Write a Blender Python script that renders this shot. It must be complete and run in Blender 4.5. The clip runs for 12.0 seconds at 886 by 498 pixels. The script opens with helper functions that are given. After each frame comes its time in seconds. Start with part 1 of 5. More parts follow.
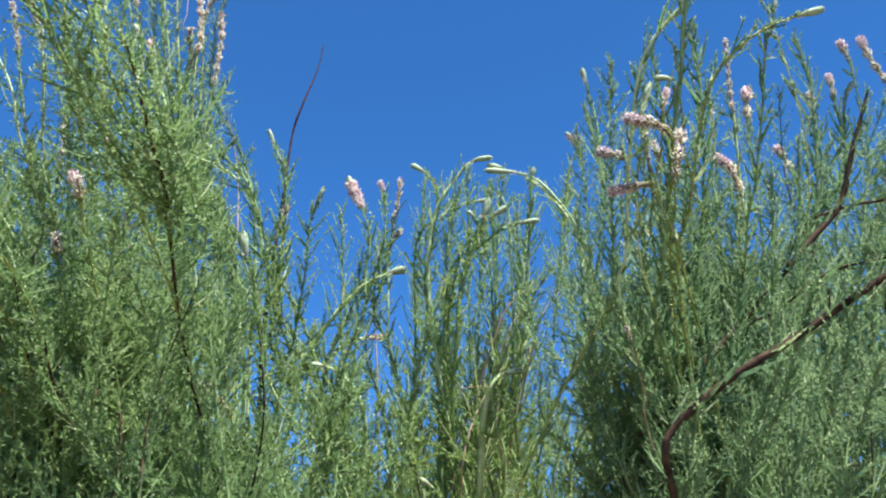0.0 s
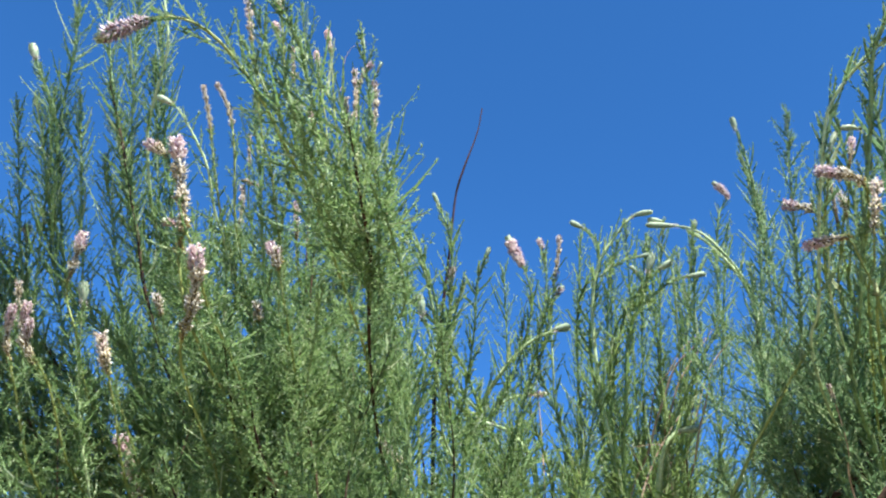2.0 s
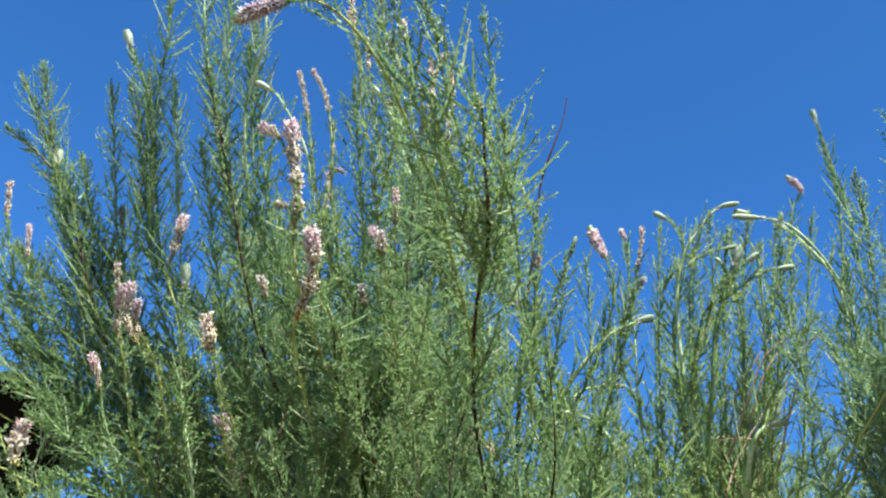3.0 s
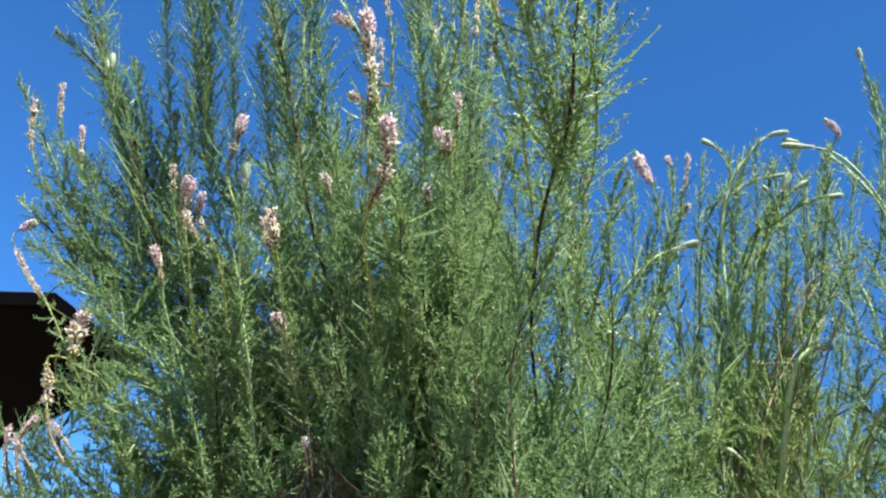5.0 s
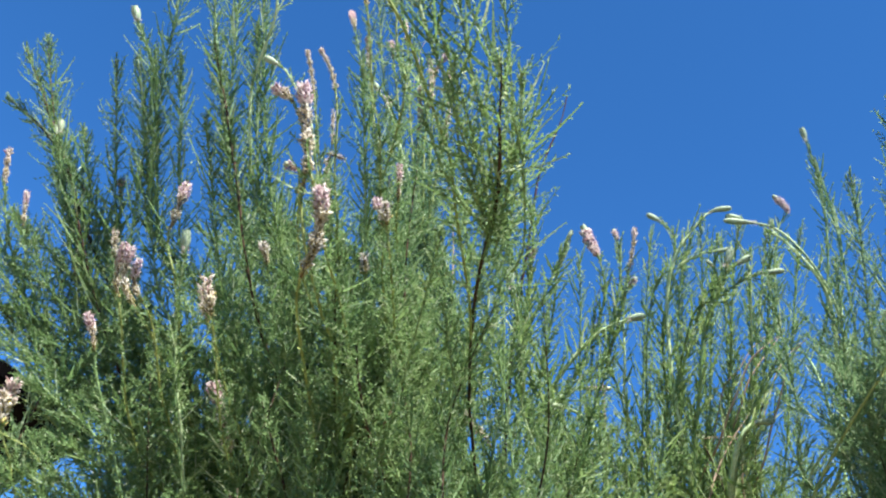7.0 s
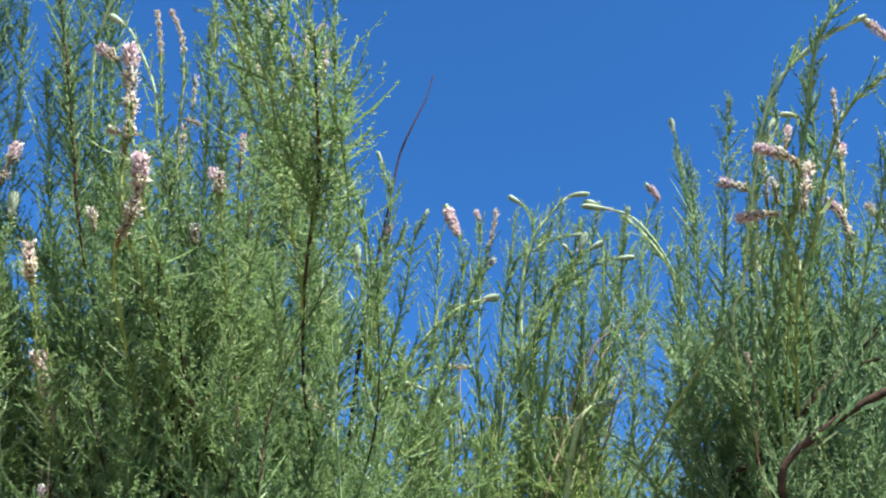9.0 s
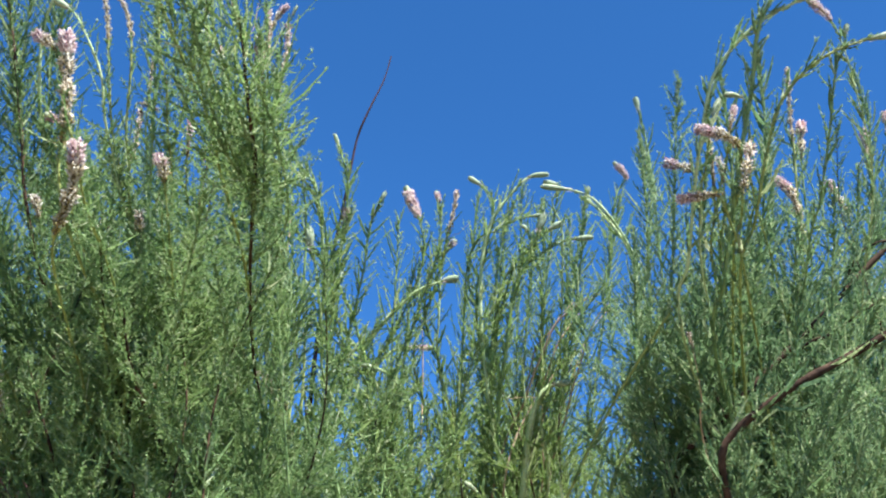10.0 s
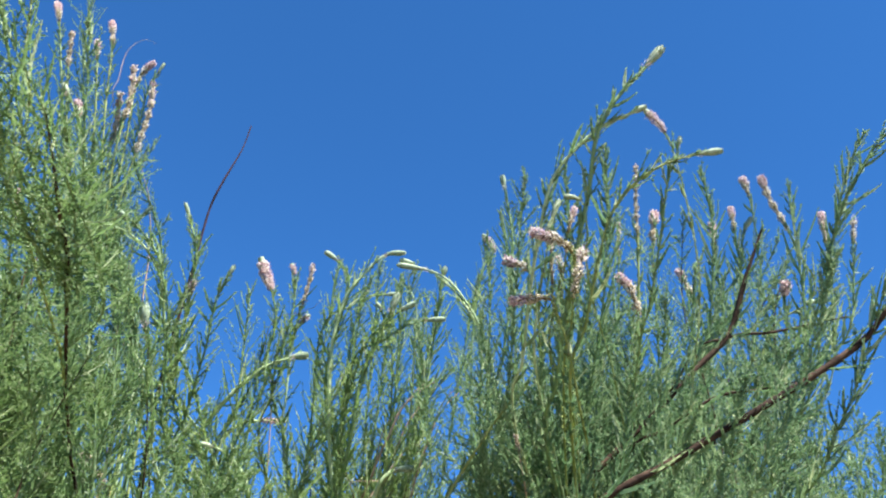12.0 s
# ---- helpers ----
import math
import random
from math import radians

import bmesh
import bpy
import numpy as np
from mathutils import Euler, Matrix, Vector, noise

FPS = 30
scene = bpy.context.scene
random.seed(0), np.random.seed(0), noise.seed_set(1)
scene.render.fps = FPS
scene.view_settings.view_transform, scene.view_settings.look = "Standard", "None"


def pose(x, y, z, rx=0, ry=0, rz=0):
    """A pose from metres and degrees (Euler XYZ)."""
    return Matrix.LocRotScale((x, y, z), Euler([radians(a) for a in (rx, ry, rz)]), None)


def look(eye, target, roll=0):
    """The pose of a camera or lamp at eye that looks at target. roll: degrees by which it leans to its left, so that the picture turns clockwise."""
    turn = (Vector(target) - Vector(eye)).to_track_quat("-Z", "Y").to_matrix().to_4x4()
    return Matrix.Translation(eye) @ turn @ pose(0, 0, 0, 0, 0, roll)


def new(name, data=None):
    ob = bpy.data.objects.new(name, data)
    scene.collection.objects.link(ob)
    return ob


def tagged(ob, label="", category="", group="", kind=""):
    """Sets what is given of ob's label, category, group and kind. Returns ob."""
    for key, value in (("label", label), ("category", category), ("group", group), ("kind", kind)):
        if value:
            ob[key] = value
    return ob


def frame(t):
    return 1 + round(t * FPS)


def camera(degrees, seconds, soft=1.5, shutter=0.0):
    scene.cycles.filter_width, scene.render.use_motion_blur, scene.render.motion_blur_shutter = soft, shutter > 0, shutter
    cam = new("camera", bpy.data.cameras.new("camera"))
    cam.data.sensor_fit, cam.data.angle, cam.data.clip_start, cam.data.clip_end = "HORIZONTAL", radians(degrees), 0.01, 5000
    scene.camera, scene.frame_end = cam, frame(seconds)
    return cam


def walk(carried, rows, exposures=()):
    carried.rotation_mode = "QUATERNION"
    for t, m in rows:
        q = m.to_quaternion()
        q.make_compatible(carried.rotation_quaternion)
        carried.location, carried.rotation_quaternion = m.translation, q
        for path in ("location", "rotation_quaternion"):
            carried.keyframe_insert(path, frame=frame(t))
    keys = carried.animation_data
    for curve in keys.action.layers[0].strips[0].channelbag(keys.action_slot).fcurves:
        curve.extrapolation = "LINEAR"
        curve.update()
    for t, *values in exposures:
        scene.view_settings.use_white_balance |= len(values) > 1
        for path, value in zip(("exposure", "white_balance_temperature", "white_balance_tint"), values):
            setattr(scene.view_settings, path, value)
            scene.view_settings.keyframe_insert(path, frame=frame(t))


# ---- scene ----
cam = camera(51.8, 12.0, soft=2.1)
PATH = [
    (0, (0.092, 0.0105, 1.2928), (-0.052, 1.7608, 2.2498), 2.0),
    (0.5, (0.086, -0.0018, 1.2941), (-0.1069, 1.7323, 2.2717), 2.85),
    (1, (0.061, -0.006, 1.2955), (-0.202, 1.707, 2.2937), 3.71),
    (1.5, (0.044, -0.0091, 1.2961), (-0.271, 1.6758, 2.3266), 4.29),
    (2, (0.03, -0.0115, 1.2917), (-0.3611, 1.6499, 2.3342), 4.69),
    (2.5, (0.004, -0.0179, 1.2868), (-0.463, 1.6307, 2.3183), 5.47),
    (3, (-0.031, -0.0207, 1.2783), (-0.5029, 1.6302, 2.3039), 6.88),
    (3.2, (-0.044, -0.0222, 1.2741), (-0.526, 1.6248, 2.3012), 7.34),
    (4.8, (-0.086, -0.01, 1.2233), (-0.588, 1.6721, 2.1817), 8.84),
    (5, (-0.085, -0.0079, 1.2225), (-0.567, 1.687, 2.1686), 8.73),
    (5.5, (-0.08, -0.0045, 1.22), (-0.55, 1.7039, 2.1477), 8.65),
    (6, (-0.075, -0.0069, 1.2227), (-0.5389, 1.687, 2.1796), 8.45),
    (6.5, (-0.064, -0.0083, 1.2255), (-0.4989, 1.6397, 2.2719), 8.52),
    (6.7, (-0.061, -0.0062, 1.2248), (-0.496, 1.6293, 2.2907), 8.75),
    (8.3, (0.002, 0.0031, 1.2382), (-0.27, 1.6329, 2.3649), 6.87),
    (8.5, (0.005, 0.0043, 1.2364), (-0.248, 1.6414, 2.3571), 6.76),
    (9, (0.015, 0.0099, 1.2402), (-0.2119, 1.6888, 2.303), 7.37),
    (9.5, (0.037, 0.0066, 1.2417), (-0.184, 1.7013, 2.2806), 6.52),
    (10, (0.055, 0.0079, 1.247), (-0.145, 1.7135, 2.2722), 6.21),
    (10.5, (0.086, 0.0027, 1.2553), (-0.079, 1.6986, 2.3026), 5.14),
    (11, (0.117, 0.0026, 1.2705), (0.071, 1.6925, 2.3391), 4.74),
    (11.5, (0.116, 0.0032, 1.2877), (0.136, 1.6894, 2.3631), 4.9),
    (12, (0.104, -0.0066, 1.2924), (0.131, 1.643, 2.4229), 4.75),
]
walk(cam, [(t, look(eye, target, roll)) for t, eye, target, roll in PATH])

# ---- daylight ----
SUN_UP, SUN_FROM = 62.0, 142.0        # degrees above the horizon; compass bearing it shines from (0 = +y, 90 = +x)
world = bpy.data.worlds.new("clear_sky")
scene.world = world
world.use_nodes = True
wn, wl = world.node_tree.nodes, world.node_tree.links
sky = wn.new("ShaderNodeTexSky")
sky.sky_type, sky.sun_disc = "NISHITA", False
sky.sun_elevation, sky.sun_rotation = radians(SUN_UP), radians(SUN_FROM)
sky.altitude, sky.air_density, sky.dust_density, sky.ozone_density = 5500, 1.0, 0.0, 5.0
deep = wn.new("ShaderNodeHueSaturation")
deep.inputs["Saturation"].default_value = 1.205
wl.new(sky.outputs[0], deep.inputs["Color"])
wl.new(deep.outputs[0], wn["Background"].inputs["Color"])
wn["Background"].inputs["Strength"].default_value = 0.088
sun = new("sun", bpy.data.lights.new("sun", "SUN"))
sun.data.energy, sun.data.angle, sun.data.color = 5.0, radians(0.53), (1.0, 0.965, 0.91)
sun_dir = Vector((math.sin(radians(SUN_FROM)) * math.cos(radians(SUN_UP)), math.cos(radians(SUN_FROM)) * math.cos(radians(SUN_UP)), math.sin(radians(SUN_UP))))
sun.matrix_world = look(sun_dir * 30, (0, 0, 0))
scene.view_settings.exposure = 1.94

# ---- materials ----
def material(name, rough=0.6, spec=0.3):
    m = bpy.data.materials.new(name)
    m.use_nodes = True
    n, l = m.node_tree.nodes, m.node_tree.links
    p = n["Principled BSDF"]
    p.inputs["Roughness"].default_value = rough
    p.inputs["Specular IOR Level"].default_value = spec
    return m, n, l, p


def ramp(n, l, source, stops):
    r = n.new("ShaderNodeValToRGB")
    e = r.color_ramp.elements
    while len(e) < len(stops):
        e.new(0.5)
    for el, (at, col) in zip(e, stops):
        el.position, el.color = at, (*col, 1)
    l.new(source, r.inputs["Fac"])
    return r.outputs["Color"]


def noise_tex(n, l, scale, detail=3):
    c = n.new("ShaderNodeTexCoord")
    t = n.new("ShaderNodeTexNoise")
    t.inputs["Scale"].default_value, t.inputs["Detail"].default_value = scale, detail
    l.new(c.outputs["Object"], t.inputs["Vector"])
    return t.outputs["Fac"]


def mixed(n, l, a, b, fac, blend="MULTIPLY"):
    x = n.new("ShaderNodeMix")
    x.data_type, x.blend_type = "RGBA", blend
    x.inputs["Factor"].default_value = fac
    l.new(a, x.inputs["A"])
    l.new(b, x.inputs["B"])
    return x.outputs["Result"]


def bump(n, l, p, height, strength, dist):
    b = n.new("ShaderNodeBump")
    b.inputs["Strength"].default_value, b.inputs["Distance"].default_value = strength, dist
    l.new(height, b.inputs["Height"])
    l.new(b.outputs["Normal"], p.inputs["Normal"])


def leaf_material(name, stops, thin=0.35, patch=((0.25, (0.72, 0.8, 0.78)), (0.75, (1.15, 1.1, 0.95)))):
    """Scale leaves, petals and bracts: each piece its own tint, drifting in patches, with light passing through."""
    m, n, l, p = material(name, 0.6, 0.25)
    g = n.new("ShaderNodeNewGeometry")
    col = ramp(n, l, g.outputs["Random Per Island"], stops)
    col = mixed(n, l, col, ramp(n, l, noise_tex(n, l, 9.0, 4), patch), 1.0)
    l.new(col, p.inputs["Base Color"])
    t = n.new("ShaderNodeBsdfTranslucent")
    l.new(col, t.inputs["Color"])
    s = n.new("ShaderNodeMixShader")
    s.inputs["Fac"].default_value = thin
    l.new(p.outputs[0], s.inputs[1])
    l.new(t.outputs[0], s.inputs[2])
    l.new(s.outputs[0], n["Material Output"].inputs["Surface"])
    return m


def stem_material(name, low, high, rough=0.55, fine=400.0, relief=0.4, shine=0.3):
    m, n, l, p = material(name, rough, shine)
    col = ramp(n, l, noise_tex(n, l, 60.0, 5), [(0.35, low), (0.65, high)])
    grain = noise_tex(n, l, fine, 3)
    col = mixed(n, l, col, ramp(n, l, grain, [(0.3, (0.7, 0.7, 0.7)), (0.7, (1.2, 1.2, 1.2))]), 0.8)
    l.new(col, p.inputs["Base Color"])
    bump(n, l, p, grain, relief, 0.0006)
    return m


LEAF = leaf_material("scale_leaves", [(0.0, (0.106, 0.185, 0.072)), (0.50, (0.166, 0.265, 0.105)), (0.84, (0.225, 0.325, 0.145)), (0.94, (0.34, 0.42, 0.26)), (1.0, (0.50, 0.56, 0.42))], 0.50)
GREY_LEAF = leaf_material("glaucous_scale_leaves", [(0.0, (0.105, 0.190, 0.092)), (0.50, (0.170, 0.272, 0.135)), (0.84, (0.232, 0.330, 0.180)), (0.94, (0.35, 0.42, 0.25)), (1.0, (0.50, 0.55, 0.40))], 0.48)
# yellow-green young leaves, brightened in colour to offset shade inside the centre thicket
LIGHTENED_FRESH_LEAF = leaf_material("lightened_young_scale_leaves", [(0.0, (0.150, 0.235, 0.085)), (0.50, (0.230, 0.335, 0.120)), (0.84, (0.300, 0.395, 0.160)), (0.94, (0.40, 0.47, 0.27)), (1.0, (0.52, 0.56, 0.40))], 0.52)
LEAVES = {"left": LEAF, "centre": LIGHTENED_FRESH_LEAF}
STEMS = {
    "green": stem_material("green_shoot_skin", (0.11, 0.19, 0.075), (0.20, 0.295, 0.12)),
    "pale": stem_material("pale_shoot_skin", (0.27, 0.37, 0.17), (0.42, 0.50, 0.28)),
    "olive": stem_material("yellow_green_shoot_skin", (0.16, 0.21, 0.055), (0.28, 0.32, 0.10)),
    "dark": stem_material("dark_brown_bark", (0.022, 0.013, 0.009), (0.070, 0.042, 0.028), 0.85, 250.0, 1.0, 0.12),
    "dry": stem_material("dry_red_brown_bark", (0.022, 0.010, 0.012), (0.055, 0.022, 0.024), 0.8),
    "tan": stem_material("dry_tan_twig", (0.30, 0.20, 0.13), (0.48, 0.35, 0.26), 0.7),
}
PINK = leaf_material("pink_petals", [(0.0, (0.28, 0.15, 0.18)), (0.3, (0.54, 0.38, 0.46)), (0.65, (0.71, 0.59, 0.65)), (1.0, (0.86, 0.80, 0.81))], 0.35)
FLUFF = leaf_material("faded_flower_fluff", [(0.0, (0.27, 0.24, 0.17)), (0.25, (0.54, 0.48, 0.42)), (0.7, (0.74, 0.68, 0.65)), (1.0, (0.86, 0.83, 0.81))], 0.35)
SPENT = leaf_material("spent_capsules", [(0.0, (0.15, 0.115, 0.06)), (0.4, (0.34, 0.28, 0.185)), (0.8, (0.55, 0.475, 0.38)), (1.0, (0.68, 0.57, 0.55))], 0.25)
BRACT = leaf_material("bud_bracts", [(0.0, (0.10, 0.15, 0.085)), (0.5, (0.23, 0.30, 0.195)), (1.0, (0.60, 0.63, 0.53))], 0.12)
CAPSULE = leaf_material("yellowing_calyx", [(0.0, (0.34, 0.28, 0.08)), (0.6, (0.52, 0.45, 0.18)), (1.0, (0.62, 0.58, 0.36))], 0.3)

AXIS = stem_material("spike_axis_skin", (0.07, 0.05, 0.025), (0.16, 0.12, 0.05))

# ---- plant engine ----
rng = np.random.default_rng(11)
GOLDEN = 2.39996
def bare(p):
    """The stems are bare low down, and further up the deeper they stand in the thicket."""
    return p[:, 2] < 1.17 + 0.20 * p[:, 1]


def unit(a):
    return a / np.maximum(np.linalg.norm(a, axis=-1, keepdims=True), 1e-9)


class Faces:
    """Collects vertices, three- and four-sided faces and a material slot for each face."""

    def __init__(self):
        self.v, self.f, self.m, self.n = [], [], [], 0

    def add(self, v, f, slot=0):
        if len(f):
            self.v.append(v), self.f.append(f + self.n), self.m.append(np.full(len(f), slot))
            self.n += len(v)

    def mesh(self, name, mats):
        me = bpy.data.meshes.new(name)
        v, m = np.concatenate(self.v), np.concatenate(self.m)
        loops = np.concatenate([f.ravel() for f in self.f])
        size = np.concatenate([np.full(len(f), f.shape[1]) for f in self.f])
        me.vertices.add(len(v))
        me.vertices.foreach_set("co", v.astype(np.float32).ravel())
        me.loops.add(len(loops))
        me.loops.foreach_set("vertex_index", loops.astype(np.int32))
        me.polygons.add(len(size))
        me.polygons.foreach_set("loop_start", (np.cumsum(size) - size).astype(np.int32))
        me.polygons.foreach_set("material_index", m.astype(np.int32))
        me.polygons.foreach_set("use_smooth", np.ones(len(size), dtype=bool))
        for x in mats:
            me.materials.append(x)
        me.update(calc_edges=True)
        return me


def part(name, faces, mats, parent, label=""):
    ob = new(name, faces.mesh(name, mats))
    ob.parent = parent
    ob.matrix_parent_inverse = Matrix.Translation(parent.matrix_world.translation).inverted() if parent.parent is None else Matrix.Identity(4)
    return tagged(ob, label)


def spline(ctrl, step):
    """A smooth line through the control points, in even steps."""
    c = np.asarray(ctrl, float)
    c = np.vstack([2 * c[0] - c[1], c, 2 * c[-1] - c[-2]])
    u = np.linspace(0, 1, 12, endpoint=False)[:, None]
    out = []
    for a, b, d, e in zip(c[:-3], c[1:-2], c[2:-1], c[3:]):
        out.append(0.5 * (2 * b + (d - a) * u + (2 * a - 5 * b + 4 * d - e) * u**2 + (3 * b - a - 3 * d + e) * u**3))
    p = np.vstack(out + [c[-2:-1]])
    s = np.concatenate([[0], np.cumsum(np.linalg.norm(np.diff(p, axis=0), axis=1))])
    t = np.linspace(0, s[-1], max(3, int(s[-1] / step) + 1))
    return np.stack([np.interp(t, s, p[:, k]) for k in range(3)], 1), t


def frames_of(tang):
    ref = np.where(np.abs(tang[..., 2:3]) < 0.8, np.array([0, 0, 1.0]), np.array([1.0, 0, 0]))
    a = unit(np.cross(tang, ref))
    return a, np.cross(tang, a)


def tubes(p, r, sides):
    """Tapered tubes along the lines p (lines, points, 3) with the radii r (lines, points)."""
    m, k = p.shape[:2]
    tang = unit(np.gradient(p, axis=1))
    ref = np.where(np.abs(unit(p[:, -1:] - p[:, :1])[..., 2:3]) < 0.8, np.array([0, 0, 1.0]), np.array([1.0, 0, 0]))
    a = unit(np.cross(tang, ref))
    b = np.cross(tang, a)
    w = np.arange(sides) * 2 * np.pi / sides
    v = p[:, :, None] + r[:, :, None, None] * (np.cos(w)[:, None] * a[:, :, None] + np.sin(w)[:, None] * b[:, :, None])
    i = np.arange(m * k * sides).reshape(m, k, sides)
    j = np.roll(i, -1, axis=2)
    f = np.stack([i[:, :-1], j[:, :-1], j[:, 1:], i[:, 1:]], -1)
    return v.reshape(-1, 3), f.reshape(-1, 4)


def blades(base, way, side, length, width, cup=0.15):
    """Pointed leaves, petals or bracts, one face each, slightly cupped."""
    out = np.cross(way, side)
    L, W = length[:, None], width[:, None]
    v = np.stack([base, base + way * L * 0.42 + side * W * 0.5 + out * W * cup, base + way * L, base + way * L * 0.42 - side * W * 0.5 + out * W * cup], 1)
    return v.reshape(-1, 3), np.arange(4 * len(base)).reshape(-1, 4)


def slivers(base, way, side, length, width):
    """The smallest scale leaves and side twigs: narrow pointed triangles."""
    L, W = length[:, None], width[:, None] * 0.5
    v = np.stack([base + side * W, base + way * L, base - side * W], 1)
    return v.reshape(-1, 3), np.arange(3 * len(base)).reshape(-1, 3)


def along(line, s, at):
    return np.stack([np.interp(at, s, line[:, k]) for k in range(3)], 1)


def leaves_on(faces, p0, p1, count, size, spread=0.55):
    """Scale leaves round straight twigs from p0 to p1, count to each."""
    if count < 1 or not len(p0):
        return
    u = (np.arange(count) + rng.random((len(p0), count)) * 0.8) / count
    base = p0[:, None] + (p1 - p0)[:, None] * u[..., None]
    axis = np.repeat(unit(p1 - p0)[:, None], count, 1).reshape(-1, 3)
    a, b = frames_of(axis)
    phi = (np.arange(count) * GOLDEN + rng.random((len(p0), 1)) * 6.28).reshape(-1) + rng.normal(0, 0.4, len(axis))
    rad = np.cos(phi)[:, None] * a + np.sin(phi)[:, None] * b
    way = unit(axis + rad * (spread * rng.uniform(0.6, 1.5, len(axis)))[:, None])
    n = len(axis)
    faces.add(*slivers(base.reshape(-1, 3), way, unit(np.cross(axis, rad)), size * rng.uniform(0.7, 1.3, n), size * 0.42 * rng.uniform(0.8, 1.25, n)))


def ribbons(p, half, side):
    """Thin flat strips along the lines p (lines, points, 3), half as wide as half at each point."""
    m, k = p.shape[:2]
    off = side[:, None] * half[..., None]
    v = np.stack([p - off, p + off], 2)
    i = np.arange(m * k * 2).reshape(m, k, 2)
    f = np.stack([i[:, :-1, 0], i[:, :-1, 1], i[:, 1:, 1], i[:, 1:, 0]], -1)
    return v.reshape(-1, 3), f.reshape(-1, 4)


# how the sprays of each sort of shoot look: lean from the shoot, length to the shoot's reach, crowding, bend
# towards the light, then the twiglets (count, length, lean),
# their leaves (count, size), how flat the spray lies, and how thick and closely clad its axis is
SORTS = {
    "near": dict(angle=50, long=1.55, crowd=1.3, lift=0.36, twigs=8, twig=0.0076, lean=0.9, leaves=3, size=0.0029, flat=0.5, wide=0.0015, clad=7),
    "cloud": dict(angle=60, long=1.35, crowd=1.75, lift=0.28, twigs=8, twig=0.0074, lean=1.05, leaves=2, size=0.0035, flat=0.5, wide=0.0016, clad=4),
    "airy": dict(angle=44, long=1.35, crowd=1.6, lift=0.36, twigs=8, twig=0.0074, lean=0.8, leaves=2, size=0.0033, flat=0.5, wide=0.0017, clad=7),
    "plume": dict(angle=40, long=1.25, crowd=1.45, lift=0.36, twigs=5, twig=0.0080, lean=0.65, leaves=2, size=0.0038, flat=0.6, wide=0.0024, clad=9),
    "haze": dict(angle=36, long=1.5, crowd=1.2, lift=0.25, twigs=7, twig=0.0100, lean=0.55, leaves=2, size=0.0036, flat=0.6, wide=0.0015, clad=5),
    "feather": dict(angle=44, long=1.25, crowd=1.5, lift=0.32, twigs=7, twig=0.0074, lean=0.8, leaves=2, size=0.0034, flat=0.5, wide=0.0015, clad=5),
    "tuft": dict(angle=36, long=1.1, crowd=1.3, lift=0.45, twigs=3, twig=0.0065, lean=0.6, leaves=2, size=0.0038, flat=0.7, wide=0.0028, clad=13),
    "rough": dict(angle=48, long=1.35, crowd=1.2, lift=0.30, twigs=7, twig=0.0092, lean=0.85, leaves=2, size=0.0042, flat=0.5, wide=0.0020, clad=4),
}


